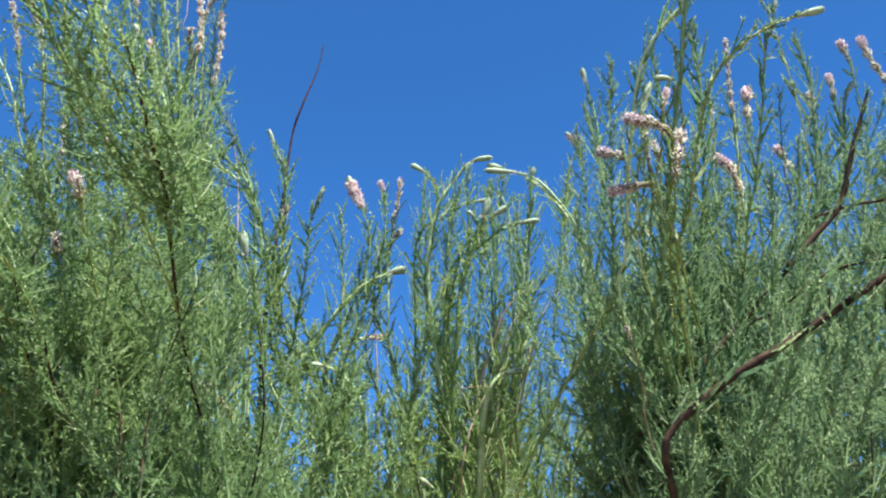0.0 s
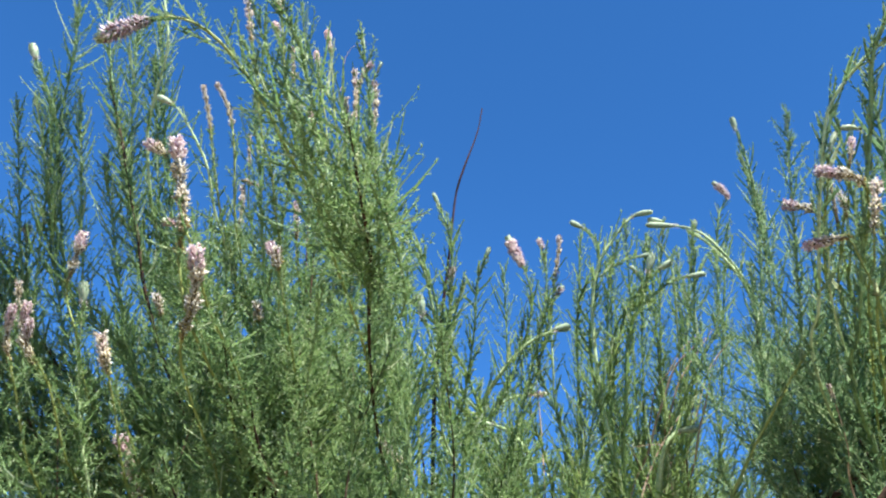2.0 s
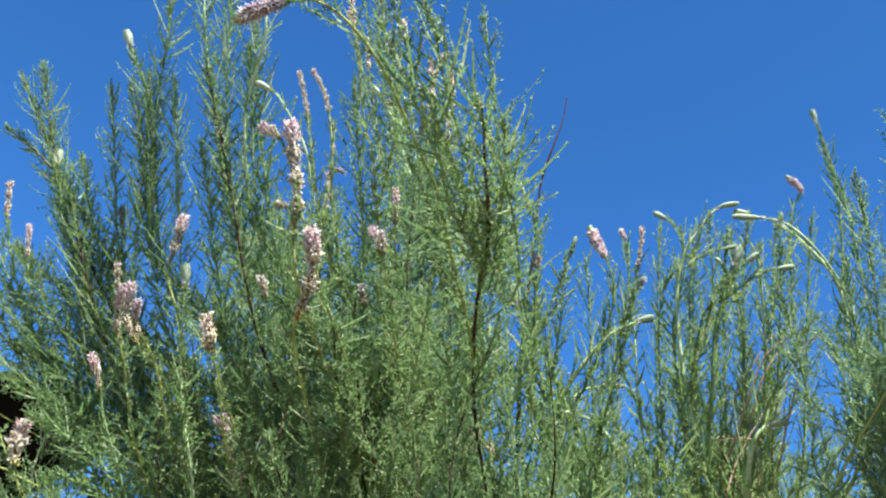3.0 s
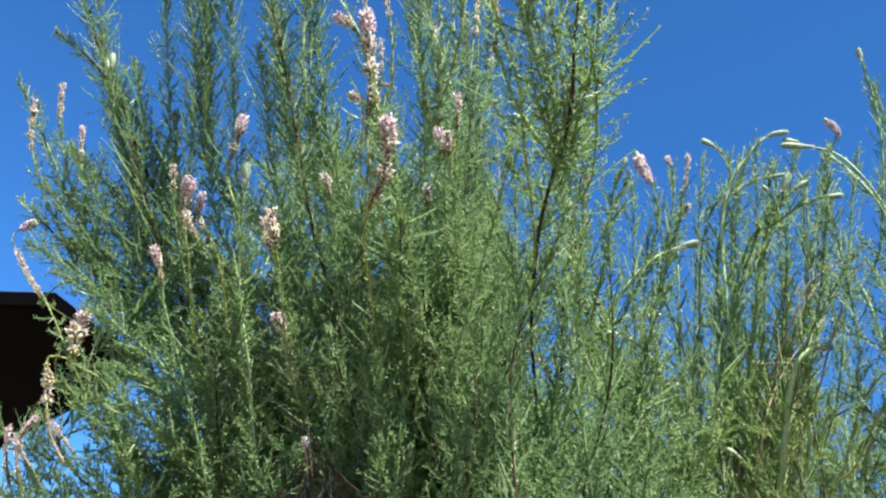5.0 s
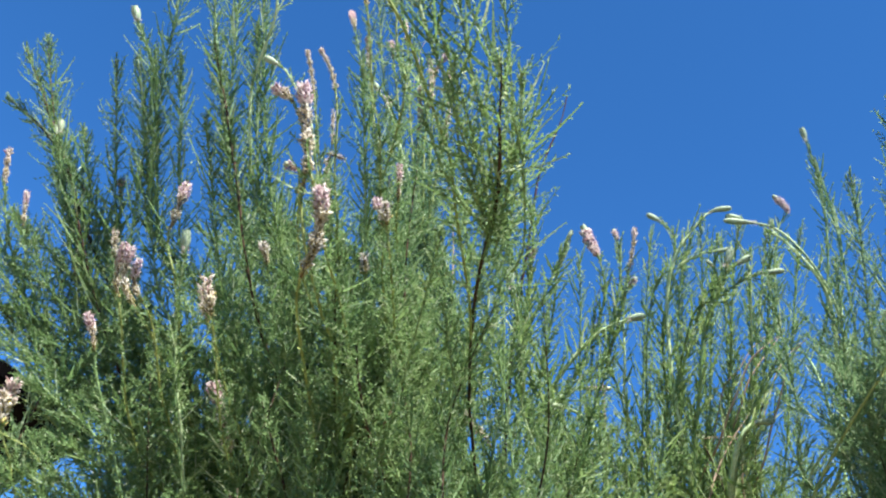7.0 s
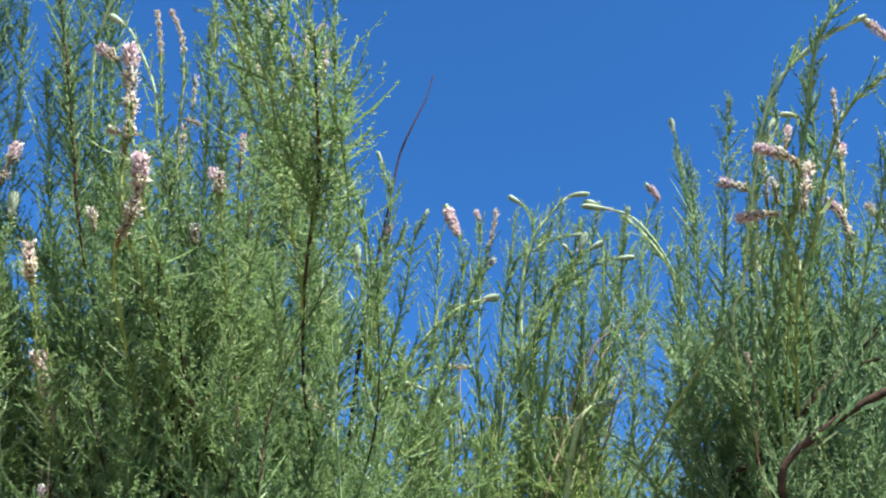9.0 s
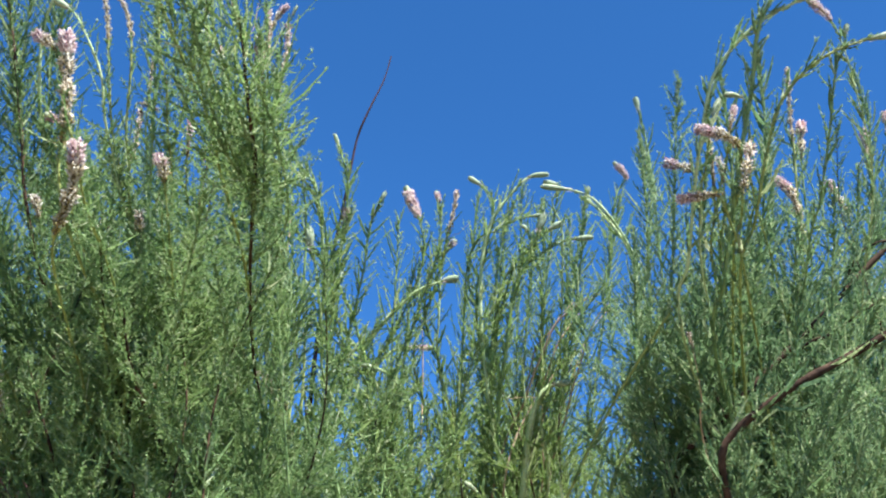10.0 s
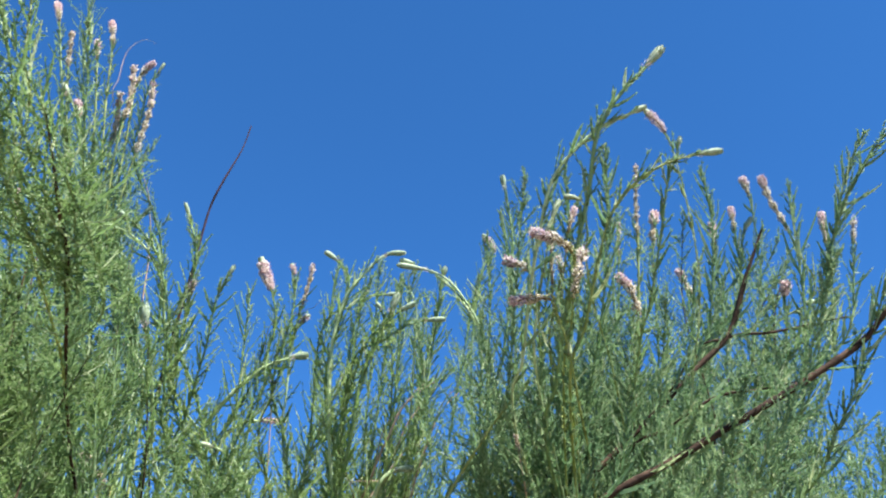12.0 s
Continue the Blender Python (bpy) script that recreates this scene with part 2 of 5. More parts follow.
def foliage(faces, line, s, lo, hi, density, reach, sort, tip_at=0.0):
    """Feathery sprays along a shoot between the lengths lo and hi from its tip: a fine axis with twiglets in two rows, all clad in scale leaves."""
    k = SORTS[sort]
    gap = 0.0062 / (max(density, 0.05) * k["crowd"])
    at = np.arange(lo, hi, gap)
    if len(at) < 1:
        return
    at = np.clip(at + rng.normal(0, gap * 0.4, len(at)), lo, hi)
    at = at[~bare(along(line, s, at))]
    if len(at) < 1:
        return
    n = len(at)
    p = along(line, s, at)
    tang = unit(along(line, s, np.maximum(at - 0.004, 0)) - along(line, s, at + 0.004))   # towards the tip
    a, b = frames_of(tang)
    phi = np.arange(n) * GOLDEN + rng.normal(0, 0.4, n) + rng.random() * 6.28
    rad = np.cos(phi)[:, None] * a + np.sin(phi)[:, None] * b
    grow = np.clip((at - tip_at) / (reach * 2.6), 0, 1)
    ang = np.radians(np.clip(rng.normal(k["angle"], 11, n) * (0.55 + 0.45 * grow), 8, 95))[:, None]
    L = reach * k["long"] * (0.26 + 0.74 * grow) * rng.uniform(0.45, 1.2, n)
    d0 = np.cos(ang) * tang + np.sin(ang) * rad
    lift = 0.6 * tang + np.array([0, 0, 0.5])
    u = np.array([0.0, 0.35, 0.7, 1.0])
    wob = rng.normal(0, 0.13, (n, 1, 3))
    pts = p[:, None] + L[:, None, None] * (u[None, :, None] * d0[:, None] + (u**2)[None, :, None] * (k["lift"] * lift[:, None] + wob))
    flat = unit(np.cross(d0, tang) + rng.normal(0, 0.5, (n, 3)))
    faces.add(*ribbons(pts, np.outer(k["wide"] * 0.62 * rng.uniform(0.8, 1.2, n), [0.9, 1.0, 0.9, 0.35]), unit(flat + rng.normal(0, 0.7, (n, 3)))))
    leaves_on(faces, pts[:, 2], pts[:, 3], max(3, k["clad"] // 2), k["size"], 0.36), leaves_on(faces, pts[:, 0], pts[:, 2], k["clad"], k["size"], 0.42)
    count = k["twigs"]
    at2 = (np.arange(count) + 0.55 + rng.uniform(-0.35, 0.35, (n, count))) / count
    q = np.stack([[np.interp(w, u, pts[i, :, c]) for c in range(3)] for i, w in enumerate(at2)]).transpose(0, 2, 1)
    ax = unit(np.stack([pts[:, 1] - pts[:, 0], pts[:, 2] - pts[:, 1], pts[:, 3] - pts[:, 2]], 1))
    seg = ax[np.arange(n)[:, None], np.clip((at2 * 2.86).astype(int), 0, 2)]
    across = unit(np.cross(flat[:, None], seg))
    sign = np.where(np.arange(count) % 2, 1.0, -1.0)[None, :, None]
    out = unit(across * sign + flat[:, None] * rng.normal(0, k["flat"], (n, count, 1)))
    w = unit(seg + out * (k["lean"] * rng.uniform(0.6, 1.4, (n, count)))[..., None])
    l2 = np.minimum(k["twig"], L[:, None] * 0.5) * (1.15 - 0.75 * at2) * rng.uniform(0.55, 1.45, (n, count))
    base, w, l2 = q.reshape(-1, 3), w.reshape(-1, 3), l2.ravel()
    side = unit(np.cross(w, rng.normal(0, 1, w.shape)))
    faces.add(*slivers(base, w, side, l2, k["wide"] * rng.uniform(0.75, 1.3, len(w))))
    leaves_on(faces, base, base + w * l2[:, None], k["leaves"], k["size"] * 0.9, 0.75)


def stem_leaves(faces, line, s, lo, hi, size):
    """Leaves that sit straight on a shoot."""
    at = np.arange(lo, hi, 0.0016)
    if len(at) > 1:
        leaves_on(faces, along(line, s, at), along(line, s, np.maximum(at - 0.003, 0)), 1, size, 0.6)


def spike(faces, line, s, kind, length, width):
    """A raceme on the end of a shoot: buds in bracts, open flowers, faded fluff or empty capsules."""
    def places(n, lo, hi, even):
        at = np.sort(rng.uniform(lo, hi, n)) * length if not even else (lo + (hi - lo) * (np.arange(n) + rng.random(n)) / n) * length
        p = along(line, s, at)
        tang = unit(along(line, s, np.maximum(at - 0.003, 0)) - along(line, s, at + 0.003))
        a, b = frames_of(tang)
        phi = np.arange(n) * GOLDEN + rng.normal(0, 0.3, n)
        return at, p, tang, np.cos(phi)[:, None] * a + np.sin(phi)[:, None] * b

    def ring(n, lo, hi, slot, size, lean, out, wide=0.5, shape=None, close=0.0):
        at, p, tang, rad = places(n, lo, hi, False)
        body = np.ones(n) if shape is None else shape(at / length)
        way = unit(tang * (1 - lean) + rad * (lean - close * (1 - at / length))[:, None] + rng.normal(0, 0.05 if close else 0.12, (n, 3)))
        faces.add(*blades(p + rad * (out * width * 0.5 * body)[:, None], way, unit(np.cross(tang, rad)), size * body * rng.uniform(0.7, 1.25, n), size * wide * rng.uniform(0.7, 1.2, n)), slot)

    def beads(n, lo, hi, slot, size, lean, out, shape=None, fat=0.30):
        """Small plump capsules and closed florets, each a pointed drop."""
        at, p, tang, rad = places(n, lo, hi, True)
        body = np.ones(n) if shape is None else shape(at / length)
        body = body * rng.uniform(0.65, 1.2, n)
        way = unit(tang * (1 - lean) + rad * lean + rng.normal(0, 0.16, (n, 3)))
        a, b = frames_of(way)
        base = p + rad * (out * width * 0.5 * body)[:, None]
        L = (size * body * rng.uniform(0.75, 1.2, n))[:, None]
        mid = base + way * L * 0.42
        v = np.stack([base, mid + a * L * fat, mid + b * L * fat, mid - a * L * fat, mid - b * L * fat, base + way * L], 1).reshape(-1, 3)
        f = np.array([[0, 2, 1], [0, 3, 2], [0, 4, 3], [0, 1, 4], [5, 1, 2], [5, 2, 3], [5, 3, 4], [5, 4, 1]])
        faces.add(v, (np.arange(n)[:, None, None] * 6 + f).reshape(-1, 3), slot)

    def spindle(lo, hi, fat, slot):
        u = np.linspace(lo, hi, 10)
        prof = np.sin(np.clip((u - lo) / (hi - lo), 0, 1) ** 0.62 * np.pi) ** 0.7
        faces.add(*tubes(along(line, s, u * length)[None], (fat * width * 0.5 * np.maximum(prof, 0.04))[None], 8), slot)

    def axis(lo, hi, thin=0.0011):
        u = np.linspace(lo, hi, 8)
        faces.add(*tubes(along(line, s, u * length)[None], np.full((1, 8), thin), 6), 5)

    area = length * width * 1e6
    lump = lambda u: 0.78 + 0.22 * np.sin(u * (length / width) * 4.1 + lump_at)
    lump_at = rng.random() * 6.28
    if kind == "bud":
        spindle(0.0, 1.0, 0.92, 0)
        hump = lambda u: 0.15 + 0.85 * np.sin(np.clip(u, 0, 1) ** 0.62 * np.pi) ** 0.7
        ring(int(70 + area * 0.8), 0.06, 1.0, 0, max(0.0028, width * 0.34), 0.27, 0.84, 0.5, hump, 0.26)
        ring(int(6 + area * 0.04), 0.8, 1.05, 1, width * 0.28, 0.4, 0.6, 0.4)
    elif kind == "pink":
        hump = lambda u: 0.45 + 0.55 * np.sin(np.clip(u, 0, 1) ** 0.6 * np.pi) ** 0.6
        axis(0.3, 1.05)
        spindle(0.0, 0.4, 0.6, 0)
        ring(int(30 + area * 0.25), 0.02, 0.34, 0, width * 0.26, 0.15, 0.65, 0.5, hump, 0.3)
        beads(int(30 + area * 0.16), 0.16, 1.0, 1, width * 0.34, 0.62, 0.42, hump, 0.27)
        ring(int(50 + area * 0.34), 0.2, 1.0, 1, width * 0.42, 0.7, 0.42, 0.30, hump)
        beads(int(10 + area * 0.06), 0.3, 1.02, 3, width * 0.28, 0.5, 0.3, hump)
    elif kind == "mix":
        cut = min(0.45, 0.019 / length)
        top = lambda u: 0.55 + 0.45 * np.sin(np.clip(u / cut, 0, 1) ** 0.6 * 2.2)
        body = lambda u: lump(u) * (1.0 - 0.22 * np.clip(u, 0, 1))
        axis(cut * 0.4, 1.08, 0.0016)
        beads(int(26 + area * cut * 0.22), 0.0, cut, 1, width * 0.34, 0.48, 0.40, top, 0.27)
        ring(int(24 + area * cut * 0.5), 0.04, cut * 1.1, 1, width * 0.38, 0.62, 0.40, 0.28, top)
        beads(int(20 + area * (1 - cut) * 0.12), cut * 0.85, 0.85, 2, width * 0.36, 0.55, 0.50, body, 0.27)
        beads(int(20 + area * (1 - cut) * 0.12), cut * 0.9, 0.95, 3, width * 0.36, 0.50, 0.40, body, 0.27)
        ring(int(14 + area * (1 - cut) * 0.13), cut * 0.8, 0.95, 2, width * 0.42, 0.66, 0.45, 0.30, body)
        beads(int(12 + area * (1 - cut) * 0.075), 0.62, 1.12, 4, width * 0.34, 0.5, 0.38, body, 0.26)
    elif kind == "fluff":
        axis(0.1, 1.08, 0.0014)
        beads(int(14 + area * 0.10), 0.02, 0.95, 2, width * 0.36, 0.55, 0.45, lump, 0.27)
        ring(int(16 + area * 0.15), 0.0, 0.95, 2, width * 0.42, 0.66, 0.42, 0.30, lump)
        beads(int(12 + area * 0.07), 0.1, 1.0, 3, width * 0.34, 0.45, 0.35, lump)
        ring(int(4 + area * 0.05), 0.0, 0.5, 1, width * 0.42, 0.55, 0.4, 0.28)
        beads(int(8 + area * 0.06), 0.5, 1.12, 4, width * 0.34, 0.5, 0.36, lump, 0.26)
    else:
        axis(0.0, 1.05, 0.0015)
        beads(int(30 + area * 0.17), 0.0, 1.0, 3, width * 0.44, 0.42, 0.38, lump, 0.26)
        ring(int(14 + area * 0.16), 0.05, 1.0, 2, width * 0.44, 0.6, 0.35, 0.24, lump)
        beads(int(6 + area * 0.04), 0.0, 0.3, 1, width * 0.42, 0.5, 0.36, lump)


SPIKES = {"bud": ("bud_spike", "closed pale green flower bud spike"), "pink": ("flower_spike", "pink flower spike in bloom"), "mix": ("flower_spike", "flower spike, pink at the tip and faded below"),
          "fluff": ("seed_spike", "faded cream seed spike"), "spent": ("seed_spike", "spent brown seed spike")}
WOOD = {"green": "slender green shoot", "pale": "pale whitish-green shoot", "olive": "yellow-green flowering shoot", "dark": "dark brown woody branch", "dry": "bare dry red-brown twig", "tan": "dry tan twig"}


def shrub(x, y, label):
    ob = tagged(new("tamarisk_shrub"), label, "shrub", "tamarisk shrubs")
    ob.location = (x, y, 0)
    ob.matrix_world = Matrix.Translation((x, y, 0))
    return ob


SHRUBS = {
    "left": shrub(-0.36, 1.02, "feathery green tamarisk shrub with pink and faded flower spikes"),
    "centre": shrub(0.02, 1.42, "feathery tamarisk shrub with arching shoots and pale bud spikes"),
    "right": shrub(0.42, 1.22, "leaning tamarisk shrub with dark branches and pink spikes"),
    "back": shrub(-0.30, 1.75, "tamarisk shrub behind the others with tall faded spikes"),
    "far": shrub(0.45, 2.05, "loose tamarisk shrub standing behind the others"),
}


def grown(name, ctrl):
    """The control points of a shoot, carried on down to the foot of its shrub."""
    foot = SHRUBS[name].location
    last = np.array(ctrl[-1])
    f = np.array([foot.x, foot.y, 0.0]) + np.array([rng.normal(0, 0.05), rng.normal(0, 0.05), 0.0])
    d = unit(last - np.array(ctrl[-2])) * 0.05
    d[2] = min(d[2], -0.03)
    below = last + d + np.array([0, 0.02, 0])
    under = below + d * 0.5 + 0.33 * (f - below) * np.array([1, 1, 0]) + np.array([0, 0.03, -0.14])
    mid = below + (f - below) * 0.55
    return list(ctrl) + [tuple(below), tuple(under), tuple(mid), tuple(f - np.array([0, 0, 0.02]))]


def stem(name, style, ctrl, tip=None, leafy=0.0, reach=0.02, thick=0.0012):
    """One shoot of a shrub with its foliage and, at the tip, its spike."""
    side_shoot = name == "left" and ctrl[0][1] < 0.585 and style in ("green", "olive") and ctrl[-1][0] > -0.23
    if side_shoot:                   # springs from the near branch
        joint = next(q for q in NEAR_BRANCH[3:] if q[1] > ctrl[-1][1] + 0.02)
        line, s = spline(list(ctrl) + [joint], 0.01)
    else:
        line, s = spline(grown(name, ctrl), 0.01)
    shown = np.linalg.norm(np.diff(np.array(ctrl), axis=0), axis=1).sum() + 0.14
    clad = shown + (0.08 if name == "left" else 0.22)
    if side_shoot:
        clad = s[-1] - 0.035
        leafy, reach = leafy * 0.72, reach * 1.25
    keep = (s < shown + 0.03) | (np.arange(len(s)) % 6 == 0) | (np.arange(len(s)) == len(s) - 1)
    line, s = line[keep], s[keep]
    slim = 0.55 if style == "green" and not tip else 0.75
    r = thick * slim * np.clip(0.35 + 0.65 * s / 0.10, 0.35, 1.0) + 0.004 * np.clip((s - shown) / 1.2, 0, 1)
    if style == "dry":
        r = np.maximum(r, thick * 0.42) * (1 + 0.9 * np.clip((s - 0.18) / 0.2, 0, 1))
    if style == "dark":
        r = r * 1.1
    if style in ("dry", "dark"):
        r = r * (1 + 0.12 * np.sin(s * 170) * (np.sin(s * 61) > 0.2))
    branch = Faces()
    branch.add(*tubes(line[None], r[None], 7))
    if style in ("green", "pale", "olive"):
        stem_leaves(branch, line, s, tip[1] if tip else 0.0, shown, 0.0040 + thick)
    ob = part("branch", branch, [STEMS[style]], SHRUBS[name], WOOD[style])
    start = tip[1] if tip else 0.0
    high = ctrl[0][2] > 1.82 and ctrl[0][0] < -0.25      # the loose tops of the shrub against the sky
    if leafy > 0:
        fol = Faces()
        sort = {"left": "near" if ctrl[0][1] < 0.585 else "airy" if high else "cloud", "right": "feather" if leafy > 1.05 else "tuft", "far": "rough"}.get(name, "plume" if tip or style != "green" else "haze")
        foliage(fol, line, s, start + 0.002, clad, max(leafy, 0.35) * (0.6 if style == "pale" else 1.0), reach, sort, start)
        if name == "left" and not side_shoot and reach < 0.022:
            foliage(fol, line, s, shown - 0.13, clad + 0.06, 0.7, 0.027, "cloud")
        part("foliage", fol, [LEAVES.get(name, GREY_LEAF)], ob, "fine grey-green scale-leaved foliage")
    if tip:
        top = Faces()
        spike(top, line, s, *tip)
        part(SPIKES[tip[0]][0], top, [BRACT, PINK, FLUFF, SPENT, CAPSULE, AXIS], ob, SPIKES[tip[0]][1])
    return ob


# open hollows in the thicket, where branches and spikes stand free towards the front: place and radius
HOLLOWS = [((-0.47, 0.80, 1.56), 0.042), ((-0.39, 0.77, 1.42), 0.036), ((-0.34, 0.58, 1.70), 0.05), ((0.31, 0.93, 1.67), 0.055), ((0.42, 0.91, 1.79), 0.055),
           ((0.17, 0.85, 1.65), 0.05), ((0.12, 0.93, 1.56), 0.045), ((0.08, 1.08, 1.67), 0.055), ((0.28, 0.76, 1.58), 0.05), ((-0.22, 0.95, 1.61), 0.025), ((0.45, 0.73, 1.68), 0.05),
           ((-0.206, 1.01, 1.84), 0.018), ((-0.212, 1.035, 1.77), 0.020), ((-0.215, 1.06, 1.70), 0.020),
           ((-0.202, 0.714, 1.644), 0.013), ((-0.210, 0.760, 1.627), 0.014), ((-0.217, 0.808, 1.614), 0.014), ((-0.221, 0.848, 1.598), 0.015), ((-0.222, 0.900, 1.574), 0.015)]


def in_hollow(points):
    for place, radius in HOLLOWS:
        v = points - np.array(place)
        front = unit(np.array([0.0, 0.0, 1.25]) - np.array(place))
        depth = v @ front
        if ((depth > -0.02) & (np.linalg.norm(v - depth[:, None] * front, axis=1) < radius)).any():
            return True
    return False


def thicket(name, count, centre, spread, length=0.32, density=0.78, reach=0.029, sides=9, woody=0.5, fan=0.22, sort="cloud"):
    """More shoots of a shrub, bushy with side shoots, their tips strewn through a volume."""
    foot = SHRUBS[name].location
    for _ in range(count):
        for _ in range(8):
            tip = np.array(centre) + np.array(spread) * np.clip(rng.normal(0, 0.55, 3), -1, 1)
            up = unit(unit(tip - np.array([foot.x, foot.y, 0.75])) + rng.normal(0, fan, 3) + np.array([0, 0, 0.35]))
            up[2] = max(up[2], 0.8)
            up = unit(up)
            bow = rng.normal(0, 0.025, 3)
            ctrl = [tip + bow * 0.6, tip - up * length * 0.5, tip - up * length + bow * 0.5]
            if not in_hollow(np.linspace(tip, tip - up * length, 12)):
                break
        style = "dark" if rng.random() < woody else "green"
        line, s = spline(grown(name, [tuple(c) for c in ctrl]), 0.016)
        keep = (s < length + 0.1) | (np.arange(len(s)) % 4 == 0) | (np.arange(len(s)) == len(s) - 1)
        line, s = line[keep], s[keep]
        r = 0.0011 * np.clip(0.3 + 0.7 * s / 0.15, 0.3, 1.0) + 0.004 * np.clip((s - length) / 1.2, 0, 1)
        branch = Faces()
        branch.add(*tubes(line[None], r[None], 5))
        ob = part("branch", branch, [STEMS[style]], SHRUBS[name], WOOD[style])
        fol = Faces()
        foliage(fol, line, s, 0.0, length + 0.06, density, reach, sort)
        for k in range(sides):
            at = (length + 0.08) * (k + rng.random()) / sides + 0.03
            p = along(line, s, np.array([at]))[0]
            tang = unit(along(line, s, np.array([at - 0.02]))[0] - p)
            out = rng.normal(0, 1, 3)
            out = unit(out - tang * out.dot(tang))
            d = unit(tang + out * rng.uniform(0.8, 2.0))
            ln = min(at * 0.8, rng.uniform(0.06, 0.16))
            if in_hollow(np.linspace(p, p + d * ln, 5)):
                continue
            sl, ss = spline([p + d * ln + np.array([0, 0, ln * 0.18]), p + d * ln * 0.55 + np.array([0, 0, ln * 0.05]), p], 0.01)
            fol.add(*tubes(sl[None], np.linspace(0.0004, 0.0009, len(ss))[None], 4))
            foliage(fol, sl, ss, 0.0, ss[-1] * 0.95, density, reach * 0.8, sort)
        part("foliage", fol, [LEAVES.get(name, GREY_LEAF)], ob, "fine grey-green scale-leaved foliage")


# ---- ground ----
def ground_sheet():
    bm = bmesh.new()
    bmesh.ops.create_grid(bm, x_segments=40, y_segments=40, size=1500)
    me = bpy.data.meshes.new("ground")
    bm.to_mesh(me)
    bm.free()
    m, n, l, p = material("dry_grassy_soil", 0.9, 0.1)
    col = ramp(n, l, noise_tex(n, l, 0.7, 8), [(0.35, (0.10, 0.075, 0.05)), (0.55, (0.16, 0.13, 0.08)), (0.7, (0.10, 0.13, 0.05))])
    l.new(col, p.inputs["Base Color"])
    bump(n, l, p, noise_tex(n, l, 25.0, 6), 0.5, 0.03)
    me.materials.append(m)
    return tagged(new("ground", me), "dry soil with patches of grass", "ground", kind="structure")


ground_sheet()


# ---- shelter with a dark canopy behind the shrubs ----
def box(bm, lo, hi):
    vs = [bm.verts.new((x, y, z)) for x in (lo[0], hi[0]) for y in (lo[1], hi[1]) for z in (lo[2], hi[2])]
    for f in ((0, 1, 3, 2), (4, 6, 7, 5), (0, 4, 5, 1), (2, 3, 7, 6), (0, 2, 6, 4), (1, 5, 7, 3)):
        bm.faces.new([vs[i] for i in f])


def bm_part(name, bm, mat, parent, label=""):
    bmesh.ops.recalc_face_normals(bm, faces=bm.faces)
    me = bpy.data.meshes.new(name)
    bm.to_mesh(me)
    bm.free()
    me.materials.append(mat)
    ob = new(name, me)
    ob.parent = parent
    ob.matrix_parent_inverse = Matrix.Translation(parent.location).inverted()
    return tagged(ob, label)


def shelter():
    dark, n, l, p = material("shade_black_roof_boards", 0.95, 0.02)
    # the underside's shade is put into the base colour, hence nearly black
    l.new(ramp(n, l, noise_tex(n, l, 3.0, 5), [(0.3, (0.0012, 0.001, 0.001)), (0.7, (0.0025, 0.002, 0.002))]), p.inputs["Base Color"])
    bump(n, l, p, noise_tex(n, l, 120.0, 3), 0.3, 0.002)
    wood = stem_material("dark_stained_timber", (0.008, 0.006, 0.005), (0.018, 0.013, 0.010), 0.7, 90.0, 0.6)
    top = tagged(new("shelter"), "open shelter with a flat roof on posts, coloured near-black for its shade", "shelter")
    top.location = (-2.9, 2.4, 0)
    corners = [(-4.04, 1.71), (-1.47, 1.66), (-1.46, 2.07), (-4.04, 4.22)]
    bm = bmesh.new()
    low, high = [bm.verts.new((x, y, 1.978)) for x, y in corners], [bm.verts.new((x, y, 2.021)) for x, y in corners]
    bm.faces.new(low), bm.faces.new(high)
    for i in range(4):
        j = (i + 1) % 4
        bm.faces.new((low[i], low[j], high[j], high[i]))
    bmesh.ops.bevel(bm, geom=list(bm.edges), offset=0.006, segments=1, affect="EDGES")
    bm_part("roof", bm, dark, top, "flat roof slab, coloured near-black for its shaded underside")
    for x, y in ((-3.85, 1.9), (-2.85, 1.9), (-2.85, 3.0), (-3.85, 3.85)):
        bm = bmesh.new()
        box(bm, (x - 0.04, y - 0.04, 0), (x + 0.04, y + 0.04, 1.975))
        bm_part("post", bm, wood, top)
    return top


shelter()

# ---- the shoots that stand out ----
NEAR_BRANCH = [(-0.147, 0.435, 1.675), (-0.149, 0.458, 1.669), (-0.153, 0.484, 1.666), (-0.155, 0.510, 1.658), (-0.158, 0.534, 1.654), (-0.164, 0.568, 1.655), (-0.174, 0.606, 1.652), (-0.189, 0.660, 1.653), (-0.202, 0.714, 1.644), (-0.210, 0.760, 1.627), (-0.217, 0.808, 1.614), (-0.221, 0.848, 1.598), (-0.222, 0.882, 1.585), (-0.222, 0.922, 1.563), (-0.223, 0.966, 1.540), (-0.224, 1.002, 1.519), (-0.222, 1.052, 1.479)]
stem("left", "dark", NEAR_BRANCH, leafy=0.9, reach=0.036, thick=0.0020)
stem("left", "green", [(-0.219, 0.483, 1.726), (-0.212, 0.505, 1.680), (-0.203, 0.542, 1.662), (-0.192, 0.585, 1.659), (-0.179, 0.617, 1.656)], leafy=0.75, reach=0.022, thick=0.0016)
stem("left", "olive", [(-0.312, 0.380, 1.715), (-0.292, 0.379, 1.722), (-0.270, 0.387, 1.738), (-0.251, 0.411, 1.745), (-0.226, 0.440, 1.722), (-0.211, 0.494, 1.696), (-0.202, 0.547, 1.680), (-0.204, 0.610, 1.665), (-0.205, 0.704, 1.643)], tip=("pink", 0.038, 0.0140), leafy=1.15, reach=0.020, thick=0.0017)
